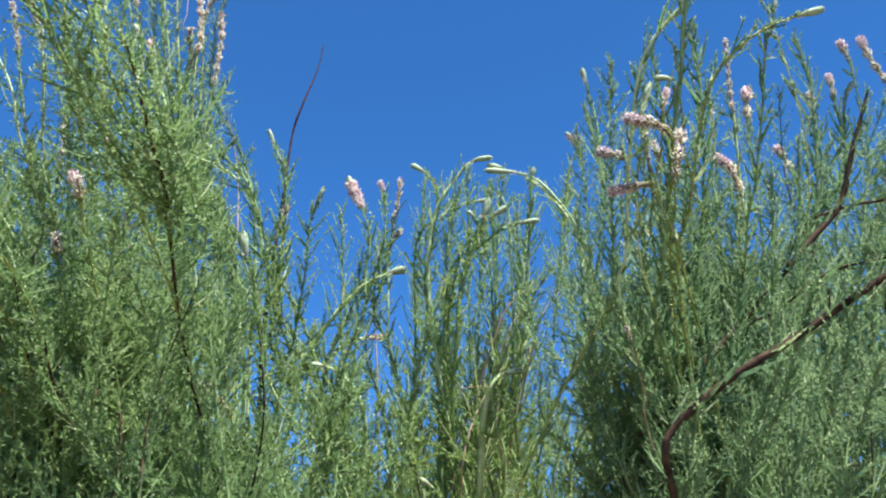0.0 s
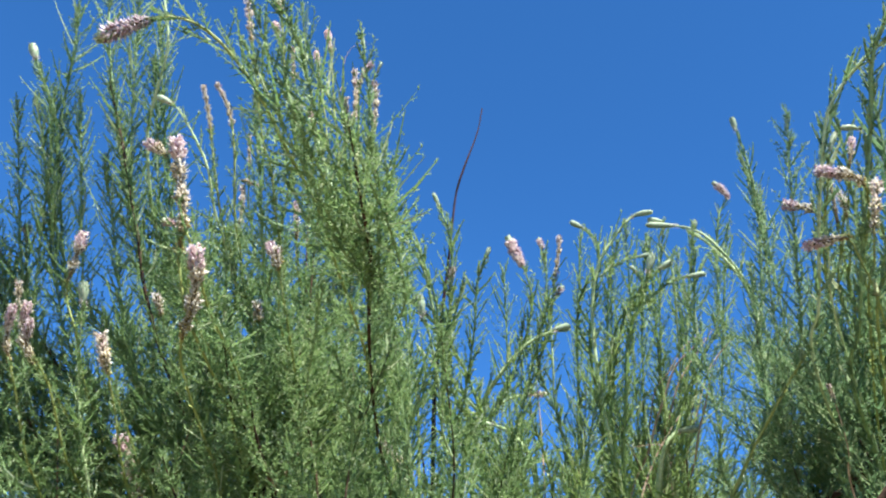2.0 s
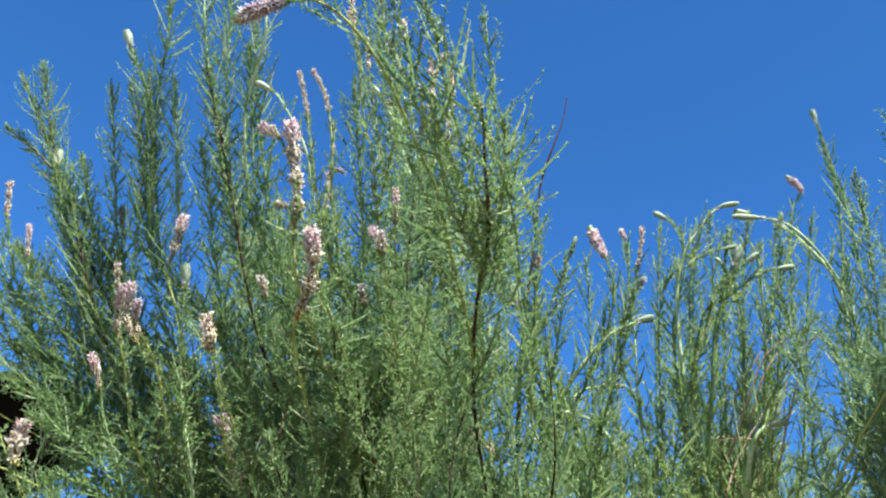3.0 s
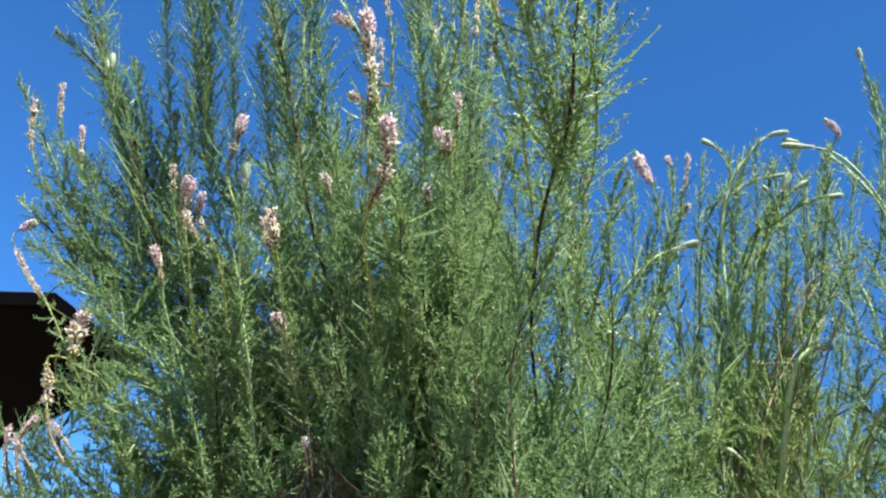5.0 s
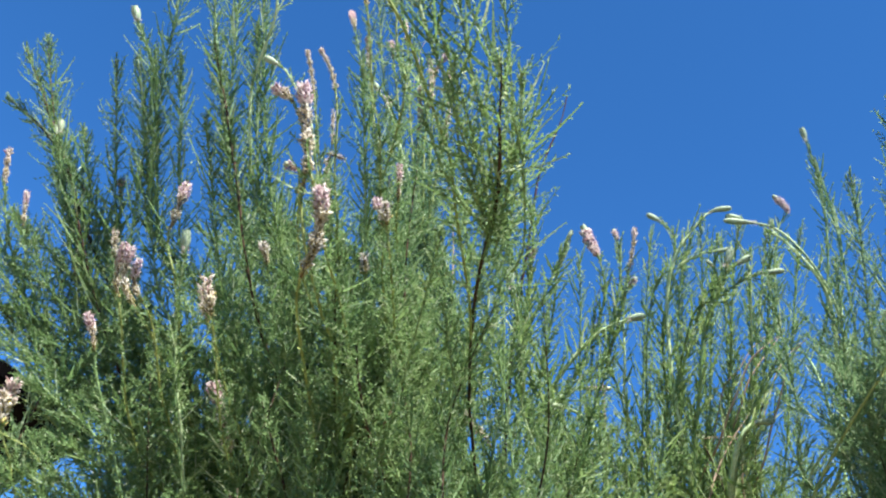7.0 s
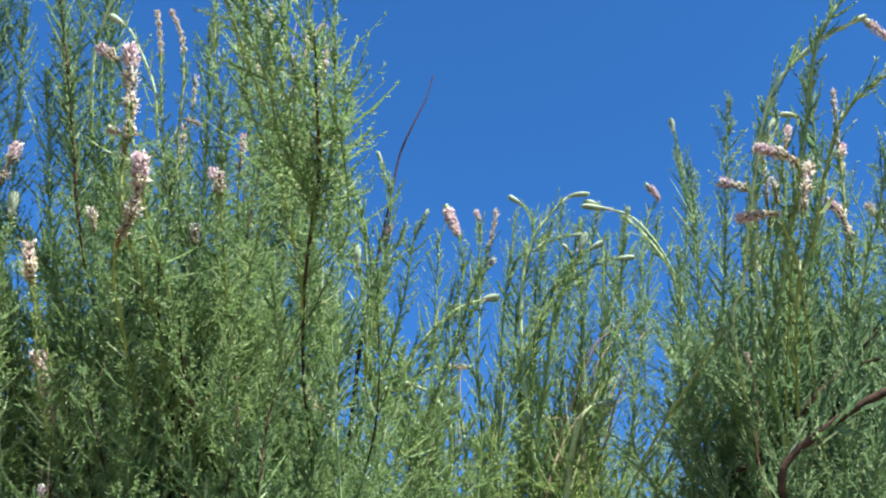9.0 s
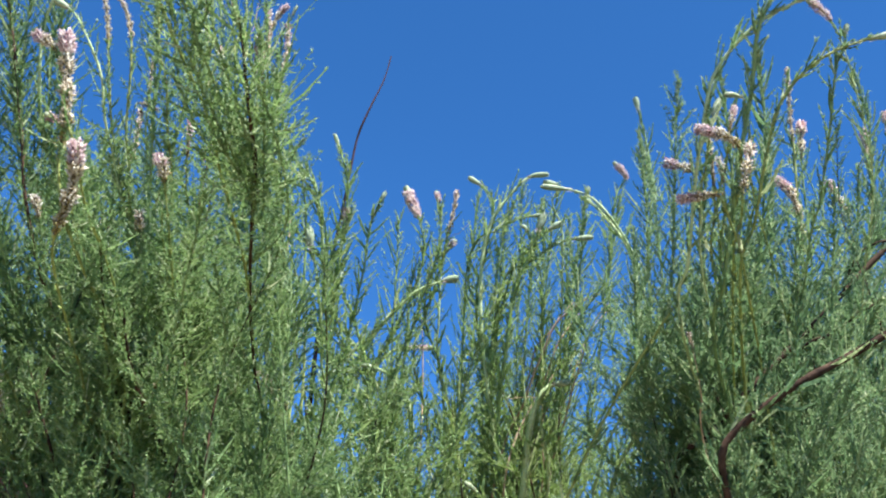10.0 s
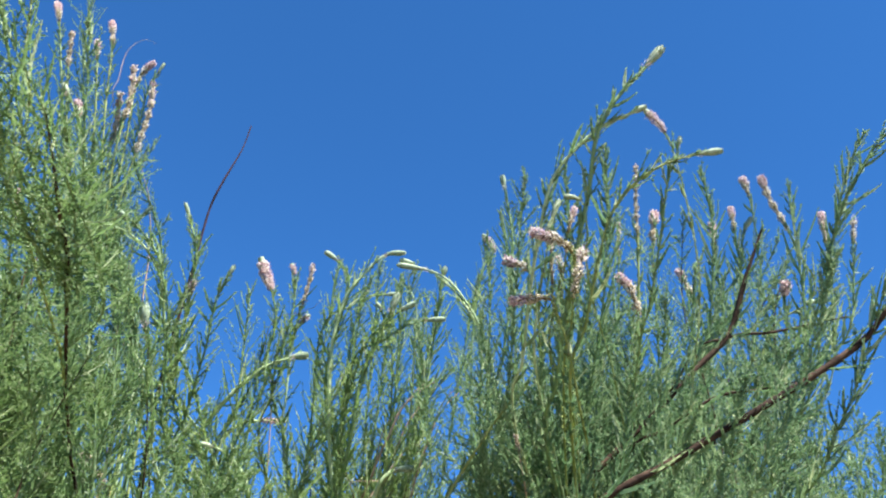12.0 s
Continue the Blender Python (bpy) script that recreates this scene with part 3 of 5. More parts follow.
stem("left", "green", [(-0.191, 0.387, 1.751), (-0.179, 0.410, 1.718), (-0.172, 0.443, 1.687), (-0.166, 0.475, 1.667), (-0.164, 0.522, 1.658), (-0.170, 0.598, 1.655)], leafy=1.15, reach=0.023, thick=0.0012)
stem("left", "green", [(-0.187, 0.452, 1.693), (-0.183, 0.475, 1.662), (-0.183, 0.513, 1.648), (-0.176, 0.566, 1.644), (-0.172, 0.598, 1.649)], leafy=0.75, reach=0.020, thick=0.0015)
stem("left", "green", [(-0.208, 0.393, 1.707), (-0.190, 0.428, 1.671), (-0.178, 0.486, 1.648), (-0.178, 0.601, 1.653)], leafy=1.15, reach=0.020, thick=0.0008)
stem("left", "green", [(-0.132, 0.438, 1.664), (-0.137, 0.481, 1.654), (-0.152, 0.546, 1.655), (-0.174, 0.637, 1.652)], leafy=1.15, reach=0.021, thick=0.0009)
stem("left", "green", [(-0.208, 0.389, 1.740), (-0.198, 0.416, 1.710), (-0.180, 0.446, 1.671), (-0.173, 0.505, 1.658), (-0.174, 0.594, 1.656)], leafy=1.15, reach=0.020, thick=0.0010)
stem("left", "dark", [(-0.317, 0.655, 1.629), (-0.326, 0.710, 1.595), (-0.334, 0.765, 1.563), (-0.325, 0.810, 1.529), (-0.310, 0.878, 1.477), (-0.287, 0.936, 1.425)], leafy=1.0, reach=0.027, thick=0.0020)
stem("left", "green", [(-0.216, 0.611, 1.652), (-0.234, 0.657, 1.614), (-0.260, 0.724, 1.570), (-0.289, 0.791, 1.524), (-0.330, 0.879, 1.470)], leafy=0.8, reach=0.017, thick=0.0019)
stem("left", "olive", [(-0.343, 0.545, 1.764), (-0.337, 0.557, 1.732), (-0.331, 0.570, 1.693), (-0.337, 0.586, 1.670), (-0.328, 0.605, 1.625), (-0.326, 0.659, 1.602)], tip=("mix", 0.092, 0.0163), leafy=0.3, reach=0.012, thick=0.0016)
stem("left", "olive", [(-0.370, 0.546, 1.761), (-0.354, 0.552, 1.753), (-0.341, 0.560, 1.728), (-0.331, 0.570, 1.693)], tip=("mix", 0.021, 0.0124), leafy=0.3, reach=0.012, thick=0.0014)
stem("left", "olive", [(-0.312, 0.564, 1.665), (-0.310, 0.575, 1.644), (-0.314, 0.586, 1.616), (-0.329, 0.608, 1.605), (-0.340, 0.640, 1.591), (-0.348, 0.715, 1.562)], tip=("mix", 0.078, 0.0165), leafy=0.5, reach=0.012, thick=0.0014)
stem("left", "olive", [(-0.292, 0.671, 1.730), (-0.290, 0.684, 1.710), (-0.285, 0.709, 1.675), (-0.286, 0.755, 1.639)], tip=("fluff", 0.021, 0.0140), leafy=0.8, reach=0.019, thick=0.0014)
stem("left", "green", [(-0.307, 0.688, 1.681), (-0.308, 0.701, 1.664), (-0.309, 0.736, 1.628)], tip=("fluff", 0.018, 0.0132), leafy=0.8, reach=0.019, thick=0.0014)
stem("left", "green", [(-0.413, 0.686, 1.692), (-0.408, 0.699, 1.675), (-0.402, 0.735, 1.632)], tip=("fluff", 0.021, 0.0123), leafy=0.8, reach=0.019, thick=0.0014)
stem("left", "olive", [(-0.533, 0.714, 1.786), (-0.541, 0.724, 1.751), (-0.545, 0.733, 1.721), (-0.531, 0.748, 1.684), (-0.529, 0.784, 1.643)], tip=("mix", 0.050, 0.0139), leafy=0.5, reach=0.015, thick=0.0015)
stem("left", "green", [(-0.521, 0.722, 1.729), (-0.518, 0.731, 1.701), (-0.524, 0.754, 1.660), (-0.517, 0.782, 1.588), (-0.503, 0.824, 1.506), (-0.492, 0.862, 1.447)], tip=("bud", 0.026, 0.0119), leafy=0.7, reach=0.020, thick=0.0015)
stem("left", "olive", [(-0.572, 0.715, 1.704), (-0.576, 0.727, 1.671), (-0.557, 0.739, 1.641), (-0.545, 0.756, 1.627), (-0.537, 0.790, 1.605)], tip=("mix", 0.064, 0.0133), leafy=0.5, reach=0.015, thick=0.0017)
stem("left", "olive", [(-0.487, 0.730, 1.668), (-0.479, 0.739, 1.639), (-0.473, 0.757, 1.623), (-0.457, 0.794, 1.571)], tip=("fluff", 0.037, 0.0139), leafy=0.5, reach=0.015, thick=0.0015)
stem("left", "green", [(-0.587, 0.707, 1.619), (-0.578, 0.721, 1.594), (-0.571, 0.735, 1.563), (-0.553, 0.762, 1.515), (-0.536, 0.789, 1.464), (-0.522, 0.828, 1.406)], tip=("mix", 0.036, 0.0115), leafy=0.4, reach=0.014, thick=0.0016)
stem("left", "olive", [(-0.484, 0.802, 1.593), (-0.472, 0.815, 1.567), (-0.462, 0.830, 1.535), (-0.451, 0.844, 1.504), (-0.440, 0.859, 1.474), (-0.432, 0.886, 1.423)], tip=("mix", 0.078, 0.0182), leafy=0.4, reach=0.016, thick=0.0019)
stem("left", "pale", [(-0.521, 0.753, 1.653), (-0.516, 0.775, 1.598), (-0.500, 0.800, 1.534), (-0.495, 0.838, 1.475), (-0.494, 0.887, 1.418)], leafy=0.7, reach=0.020, thick=0.0018)
stem("left", "green", [(-0.876, 0.783, 1.871), (-0.869, 0.795, 1.818), (-0.841, 0.808, 1.759), (-0.793, 0.828, 1.691), (-0.743, 0.859, 1.617)], tip=("spent", 0.071, 0.0110), leafy=0.6, reach=0.016, thick=0.0016)
stem("left", "green", [(-0.842, 0.780, 1.891), (-0.829, 0.787, 1.838), (-0.807, 0.806, 1.774), (-0.766, 0.837, 1.697)], tip=("spent", 0.049, 0.0110), leafy=0.6, reach=0.016, thick=0.0016)
stem("left", "green", [(-0.796, 0.788, 1.833), (-0.782, 0.796, 1.776), (-0.761, 0.814, 1.722), (-0.730, 0.842, 1.662)], tip=("mix", 0.047, 0.0099), leafy=0.6, reach=0.016, thick=0.0016)
stem("left", "green", [(-0.723, 0.813, 1.800), (-0.708, 0.823, 1.729), (-0.689, 0.831, 1.672), (-0.669, 0.858, 1.620)], tip=("spent", 0.067, 0.0090), leafy=0.7, reach=0.020, thick=0.0014)
stem("left", "green", [(-0.645, 0.777, 1.766), (-0.634, 0.784, 1.720), (-0.618, 0.802, 1.664)], tip=("fluff", 0.032, 0.0107), leafy=0.7, reach=0.019, thick=0.0013)
stem("left", "green", [(-0.684, 0.804, 1.862), (-0.675, 0.810, 1.819), (-0.651, 0.821, 1.744)], tip=("mix", 0.022, 0.0135), leafy=0.7, reach=0.020, thick=0.0014)
stem("left", "green", [(-0.781, 0.773, 1.936), (-0.770, 0.780, 1.893), (-0.749, 0.800, 1.820), (-0.715, 0.821, 1.743), (-0.673, 0.851, 1.668)], tip=("bud", 0.022, 0.0099), leafy=0.8, reach=0.025, thick=0.0016)
stem("left", "dark", [(-0.890, 0.775, 2.070), (-0.829, 0.788, 1.978), (-0.759, 0.803, 1.867), (-0.709, 0.820, 1.784), (-0.657, 0.835, 1.713), (-0.619, 0.853, 1.656), (-0.562, 0.897, 1.557)], leafy=0.9, reach=0.028, thick=0.0022)
stem("left", "green", [(-0.918, 0.787, 1.908), (-0.862, 0.809, 1.828), (-0.794, 0.822, 1.735), (-0.721, 0.845, 1.641), (-0.660, 0.868, 1.553)], leafy=0.9, reach=0.025, thick=0.0017)
stem("left", "green", [(-0.727, 0.761, 2.025), (-0.699, 0.782, 1.911), (-0.673, 0.801, 1.812), (-0.643, 0.826, 1.708)], leafy=1.0, reach=0.027, thick=0.0016)
stem("left", "green", [(-0.660, 0.741, 2.021), (-0.645, 0.762, 1.909), (-0.636, 0.782, 1.806), (-0.626, 0.805, 1.711)], leafy=0.9, reach=0.027, thick=0.0019)
stem("left", "green", [(-0.623, 0.743, 2.010), (-0.594, 0.760, 1.888), (-0.569, 0.775, 1.784)], leafy=1.1, reach=0.029, thick=0.0019)
stem("left", "dark", [(-0.558, 0.705, 1.994), (-0.519, 0.725, 1.889), (-0.486, 0.743, 1.791), (-0.475, 0.760, 1.743), (-0.458, 0.799, 1.681)], leafy=1.0, reach=0.031, thick=0.0023)
stem("left", "green", [(-0.593, 0.680, 2.172), (-0.577, 0.692, 2.082), (-0.558, 0.703, 2.006), (-0.543, 0.722, 1.942), (-0.513, 0.757, 1.835)], leafy=0.9, reach=0.026, thick=0.0023)
stem("left", "pale", [(-0.490, 0.639, 2.103), (-0.466, 0.662, 2.009), (-0.481, 0.690, 1.958), (-0.495, 0.715, 1.922), (-0.491, 0.743, 1.863)], tip=("bud", 0.024, 0.0096), leafy=0.5, reach=0.019, thick=0.0022)
stem("left", "green", [(-0.711, 0.731, 2.094), (-0.689, 0.737, 2.052), (-0.654, 0.746, 1.990), (-0.636, 0.766, 1.916), (-0.618, 0.801, 1.814)], tip=("bud", 0.029, 0.0129), leafy=1.0, reach=0.027, thick=0.0019)
stem("left", "green", [(-0.657, 0.722, 2.155), (-0.646, 0.735, 2.065), (-0.639, 0.750, 1.956), (-0.627, 0.777, 1.839)], leafy=1.0, reach=0.029, thick=0.0019)
stem("left", "pale", [(-0.471, 0.682, 1.941), (-0.447, 0.684, 1.926), (-0.426, 0.688, 1.898), (-0.404, 0.704, 1.858), (-0.397, 0.730, 1.816)], tip=("bud", 0.022, 0.0088), leafy=0.6, reach=0.020, thick=0.0017)
stem("left", "olive", [(-0.436, 0.707, 1.977), (-0.421, 0.714, 1.930), (-0.410, 0.720, 1.886), (-0.399, 0.749, 1.822)], tip=("spent", 0.061, 0.0092), leafy=0.4, reach=0.015, thick=0.0015)
stem("left", "olive", [(-0.420, 0.707, 1.978), (-0.400, 0.712, 1.943), (-0.385, 0.720, 1.887), (-0.383, 0.749, 1.821)], tip=("spent", 0.066, 0.0092), leafy=0.4, reach=0.015, thick=0.0015)
stem("left", "olive", [(-0.345, 0.603, 1.996), (-0.339, 0.614, 1.960), (-0.331, 0.624, 1.922), (-0.321, 0.654, 1.849)], tip=("fluff", 0.049, 0.0107), leafy=0.4, reach=0.013, thick=0.0013)
stem("left", "olive", [(-0.323, 0.620, 2.019), (-0.312, 0.626, 1.977), (-0.303, 0.646, 1.907)], tip=("fluff", 0.028, 0.0129), leafy=0.6, reach=0.016, thick=0.0014)
stem("left", "olive", [(-0.308, 0.689, 1.746), (-0.297, 0.693, 1.719), (-0.300, 0.728, 1.682)], tip=("mix", 0.029, 0.0124), leafy=0.8, reach=0.019, thick=0.0012)
stem("left", "green", [(-0.802, 0.792, 1.944), (-0.789, 0.798, 1.907), (-0.758, 0.818, 1.832), (-0.709, 0.841, 1.739)], tip=("bud", 0.020, 0.0079), leafy=0.8, reach=0.022, thick=0.0014)
stem("left", "dark", [(-0.909, 0.804, 2.005), (-0.841, 0.811, 1.957), (-0.765, 0.822, 1.881), (-0.701, 0.832, 1.805), (-0.659, 0.841, 1.745)], leafy=0.9, reach=0.032, thick=0.0020)
stem("left", "olive", [(-0.534, 0.650, 1.665), (-0.539, 0.665, 1.633), (-0.534, 0.690, 1.598), (-0.542, 0.747, 1.551)], tip=("mix", 0.049, 0.0116), leafy=0.5, reach=0.013, thick=0.0013)
stem("left", "olive", [(-0.527, 0.671, 1.660), (-0.531, 0.684, 1.637), (-0.515, 0.708, 1.611), (-0.514, 0.766, 1.558)], tip=("mix", 0.041, 0.0110), leafy=0.5, reach=0.014, thick=0.0014)
stem("left", "olive", [(-0.463, 0.692, 1.654), (-0.457, 0.706, 1.627), (-0.453, 0.730, 1.596), (-0.450, 0.768, 1.547)], tip=("fluff", 0.035, 0.0142), leafy=0.5, reach=0.014, thick=0.0014)
stem("left", "dark", [(-0.338, 0.672, 1.654), (-0.325, 0.719, 1.607), (-0.332, 0.784, 1.570), (-0.332, 0.849, 1.540)], leafy=1, reach=0.023, thick=0.0018)
stem("centre", "dry", [(-0.157, 0.949, 2.122), (-0.163, 0.955, 2.083), (-0.179, 0.962, 2.032), (-0.190, 0.972, 1.994), (-0.195, 0.985, 1.936), (-0.201, 1.003, 1.883), (-0.209, 1.023, 1.815), (-0.214, 1.045, 1.732), (-0.216, 1.078, 1.641), (-0.223, 1.130, 1.556)], leafy=0, thick=0.0020)
stem("centre", "green", [(-0.216, 0.949, 1.983), (-0.205, 0.957, 1.959), (-0.190, 0.968, 1.916), (-0.193, 0.998, 1.851), (-0.199, 1.040, 1.761)], tip=("bud", 0.025, 0.0060), leafy=0.9, reach=0.027, thick=0.0020)
stem("centre", "green", [(-0.140, 0.969, 1.906), (-0.148, 0.973, 1.883), (-0.157, 0.986, 1.860), (-0.160, 1.004, 1.806), (-0.175, 1.045, 1.732)], tip=("bud", 0.017, 0.0067), leafy=0.9, reach=0.023, thick=0.0017)
stem("centre", "green", [(-0.282, 0.915, 1.936), (-0.261, 0.917, 1.923), (-0.230, 0.921, 1.894), (-0.217, 0.934, 1.870), (-0.202, 0.961, 1.822), (-0.195, 1.002, 1.743)], tip=("bud", 0.017, 0.0083), leafy=0.8, reach=0.022, thick=0.0019)
stem("centre", "pale", [(-0.291, 0.899, 1.906), (-0.259, 0.900, 1.897), (-0.236, 0.922, 1.888), (-0.217, 0.946, 1.861), (-0.205, 0.984, 1.803)], leafy=0.6, reach=0.022, thick=0.0025)
stem("centre", "green", [(-0.242, 0.913, 1.946), (-0.253, 0.916, 1.931), (-0.259, 0.917, 1.917)], tip=("bud", 0.015, 0.0051), leafy=0.8, reach=0.019, thick=0.0019)
stem("centre", "pale", [(-0.201, 0.866, 1.782), (-0.194, 0.874, 1.756), (-0.187, 0.893, 1.734), (-0.182, 0.951, 1.678)], tip=("bud", 0.027, 0.0130), leafy=0.8, reach=0.018, thick=0.0021)
stem("centre", "green", [(-0.190, 0.982, 1.887), (-0.193, 0.996, 1.858), (-0.194, 1.015, 1.796)], tip=("mix", 0.027, 0.0122), leafy=0.9, reach=0.024, thick=0.0017)
stem("centre", "green", [(-0.135, 1.088, 1.997), (-0.123, 1.092, 1.972), (-0.109, 1.096, 1.942), (-0.101, 1.111, 1.905), (-0.111, 1.129, 1.852), (-0.142, 1.159, 1.781)], tip=("pink", 0.053, 0.0181), leafy=0.7, reach=0.026, thick=0.0019)
stem("centre", "green", [(-0.092, 1.098, 1.999), (-0.084, 1.101, 1.977), (-0.080, 1.108, 1.930), (-0.088, 1.126, 1.869)], tip=("pink", 0.018, 0.0106), leafy=0.8, reach=0.027, thick=0.0019)
stem("centre", "olive", [(-0.062, 1.097, 2.002), (-0.063, 1.101, 1.977), (-0.069, 1.107, 1.934), (-0.077, 1.124, 1.885), (-0.096, 1.154, 1.813)], tip=("spent", 0.065, 0.0106), leafy=0.6, reach=0.023, thick=0.0019)
stem("centre", "tan", [(-0.041, 1.105, 1.951), (-0.054, 1.107, 1.934), (-0.068, 1.108, 1.928)], leafy=0, thick=0.0008)
stem("centre", "green", [(-0.045, 1.076, 2.011), (-0.023, 1.078, 1.997), (-0.006, 1.081, 1.973), (-0.010, 1.097, 1.932), (-0.016, 1.104, 1.883)], tip=("bud", 0.024, 0.0090), leafy=0.8, reach=0.026, thick=0.0022)
stem("centre", "pale", [(0.070, 1.065, 2.014), (0.041, 1.066, 2.008), (0.014, 1.071, 1.976), (-0.008, 1.077, 1.934), (-0.017, 1.095, 1.878), (-0.012, 1.116, 1.795), (0.002, 1.148, 1.712), (0.017, 1.178, 1.645), (0.035, 1.217, 1.581)], tip=("bud", 0.033, 0.0089), leafy=0.7, reach=0.033, thick=0.0033)
stem("centre", "pale", [(0.058, 1.068, 1.995), (0.104, 1.069, 1.991), (0.131, 1.070, 1.980), (0.157, 1.074, 1.952), (0.183, 1.089, 1.917), (0.202, 1.105, 1.874), (0.212, 1.135, 1.804)], tip=("bud", 0.044, 0.0096), leafy=0.3, reach=0.022, thick=0.0022)
stem("centre", "pale", [(0.062, 1.072, 2.006), (0.086, 1.073, 1.999), (0.076, 1.081, 1.977), (0.092, 1.096, 1.940), (0.095, 1.126, 1.868)], tip=("bud", 0.025, 0.0089), leafy=0.3, reach=0.019, thick=0.0019)
stem("centre", "green", [(0.066, 1.056, 1.941), (0.056, 1.060, 1.906), (0.043, 1.065, 1.870), (0.029, 1.083, 1.821), (0.024, 1.102, 1.757), (0.017, 1.152, 1.683), (0.024, 1.205, 1.593)], tip=("bud", 0.033, 0.0124), leafy=1.1, reach=0.022, thick=0.0036)
stem("centre", "green", [(0.090, 1.057, 1.928), (0.071, 1.059, 1.916), (0.054, 1.062, 1.894)], tip=("bud", 0.022, 0.0102), leafy=0.6, reach=0.018, thick=0.0022)
stem("centre", "green", [(0.134, 1.069, 1.915), (0.103, 1.070, 1.910), (0.077, 1.072, 1.898), (0.050, 1.075, 1.875)], tip=("bud", 0.031, 0.0088), leafy=0.6, reach=0.018, thick=0.0022)
stem("centre", "green", [(0.067, 1.074, 1.951), (0.044, 1.075, 1.948), (0.022, 1.076, 1.942), (0.003, 1.078, 1.926)], tip=("bud", 0.024, 0.0067), leafy=0.5, reach=0.018, thick=0.0015)
stem("centre", "green", [(0.036, 1.086, 1.940), (0.044, 1.087, 1.932), (0.053, 1.091, 1.902)], tip=("bud", 0.013, 0.0060), leafy=0.5, reach=0.019, thick=0.0015)
stem("centre", "green", [(0.128, 1.105, 2.023), (0.124, 1.109, 1.994), (0.122, 1.117, 1.934), (0.115, 1.150, 1.845)], tip=("bud", 0.018, 0.0092), leafy=0.7, reach=0.023, thick=0.0019)
stem("centre", "pale", [(-0.047, 1.098, 1.856), (-0.068, 1.098, 1.851), (-0.106, 1.101, 1.832), (-0.138, 1.106, 1.795), (-0.164, 1.121, 1.760), (-0.182, 1.137, 1.722), (-0.202, 1.176, 1.657)], tip=("bud", 0.025, 0.0125), leafy=0.8, reach=0.034, thick=0.0040)
stem("centre", "pale", [(-0.095, 1.330, 1.857), (-0.136, 1.330, 1.855), (-0.165, 1.331, 1.846), (-0.188, 1.335, 1.817), (-0.205, 1.345, 1.747)], tip=("pink", 0.043, 0.0116), leafy=0.5, reach=0.027, thick=0.0038)
stem("centre", "pale", [(-0.163, 1.097, 1.719), (-0.140, 1.097, 1.715), (-0.118, 1.099, 1.702), (-0.099, 1.112, 1.679), (-0.092, 1.138, 1.639), (-0.097, 1.167, 1.581)], tip=("bud", 0.019, 0.0081), leafy=0.6, reach=0.026, thick=0.0046)
stem("centre", "pale", [(0.109, 1.079, 1.705), (0.084, 1.079, 1.700), (0.069, 1.081, 1.684), (0.061, 1.096, 1.656), (0.057, 1.121, 1.621), (0.055, 1.147, 1.579)], tip=("bud", 0.029, 0.0101), leafy=0.3, reach=0.018, thick=0.0058)
stem("centre", "pale", [(0.080, 1.080, 1.698), (0.070, 1.088, 1.675), (0.077, 1.108, 1.639)], leafy=0.8, reach=0.022, thick=0.0034)
stem("centre", "tan", [(0.173, 1.224, 1.892), (0.153, 1.227, 1.869), (0.136, 1.231, 1.839), (0.115, 1.241, 1.772)], leafy=0, thick=0.0015)
stem("centre", "tan", [(0.127, 1.175, 1.880), (0.103, 1.178, 1.859), (0.083, 1.183, 1.826)], leafy=0, thick=0.0014)
stem("centre", "dry", [(0.082, 1.150, 1.698), (0.067, 1.156, 1.654), (0.058, 1.163, 1.604)], leafy=0, thick=0.0015)
stem("centre", "pale", [(-0.015, 1.087, 1.571), (0.000, 1.089, 1.562), (0.017, 1.101, 1.546)], tip=("bud", 0.017, 0.0071), leafy=0.6, reach=0.021, thick=0.0025)
stem("centre", "pale", [(-0.058, 1.118, 1.930), (-0.070, 1.120, 1.912), (-0.075, 1.125, 1.879), (-0.072, 1.135, 1.806)], tip=("pink", 0.020, 0.0107), leafy=0.5, reach=0.023, thick=0.0019)
stem("centre", "green", [(0.019, 1.155, 2.022), (0.003, 1.168, 1.934), (0.001, 1.186, 1.802), (0.009, 1.234, 1.675)], leafy=0.9, reach=0.040, thick=0.0028)
stem("centre", "green", [(0.062, 1.201, 2.058), (0.052, 1.215, 1.958), (0.047, 1.236, 1.806)], leafy=1, reach=0.041, thick=0.0025)
stem("centre", "pale", [(0.117, 1.088, 1.996), (0.151, 1.092, 1.965), (0.188, 1.101, 1.907), (0.200, 1.130, 1.839), (0.202, 1.164, 1.743)], leafy=0.7, reach=0.034, thick=0.0034)
stem("right", "green", [(0.223, 1.299, 2.363), (0.232, 1.305, 2.320), (0.242, 1.312, 2.275), (0.250, 1.321, 2.209), (0.249, 1.334, 2.114), (0.241, 1.359, 2.009)], tip=("bud", 0.031, 0.0119), leafy=0.8, reach=0.028, thick=0.0028)
stem("right", "green", [(0.212, 1.574, 2.421), (0.238, 1.579, 2.387), (0.219, 1.584, 2.351), (0.209, 1.594, 2.276), (0.203, 1.611, 2.155)], tip=("pink", 0.050, 0.0165), leafy=0.7, reach=0.033, thick=0.0027)
stem("right", "green", [(0.318, 0.624, 1.995), (0.293, 0.629, 1.958), (0.267, 0.634, 1.920), (0.253, 0.649, 1.887), (0.250, 0.676, 1.842), (0.242, 0.703, 1.787), (0.238, 0.740, 1.740), (0.237, 0.788, 1.691)], tip=("bud", 0.033, 0.0110), leafy=0.8, reach=0.018, thick=0.0028)
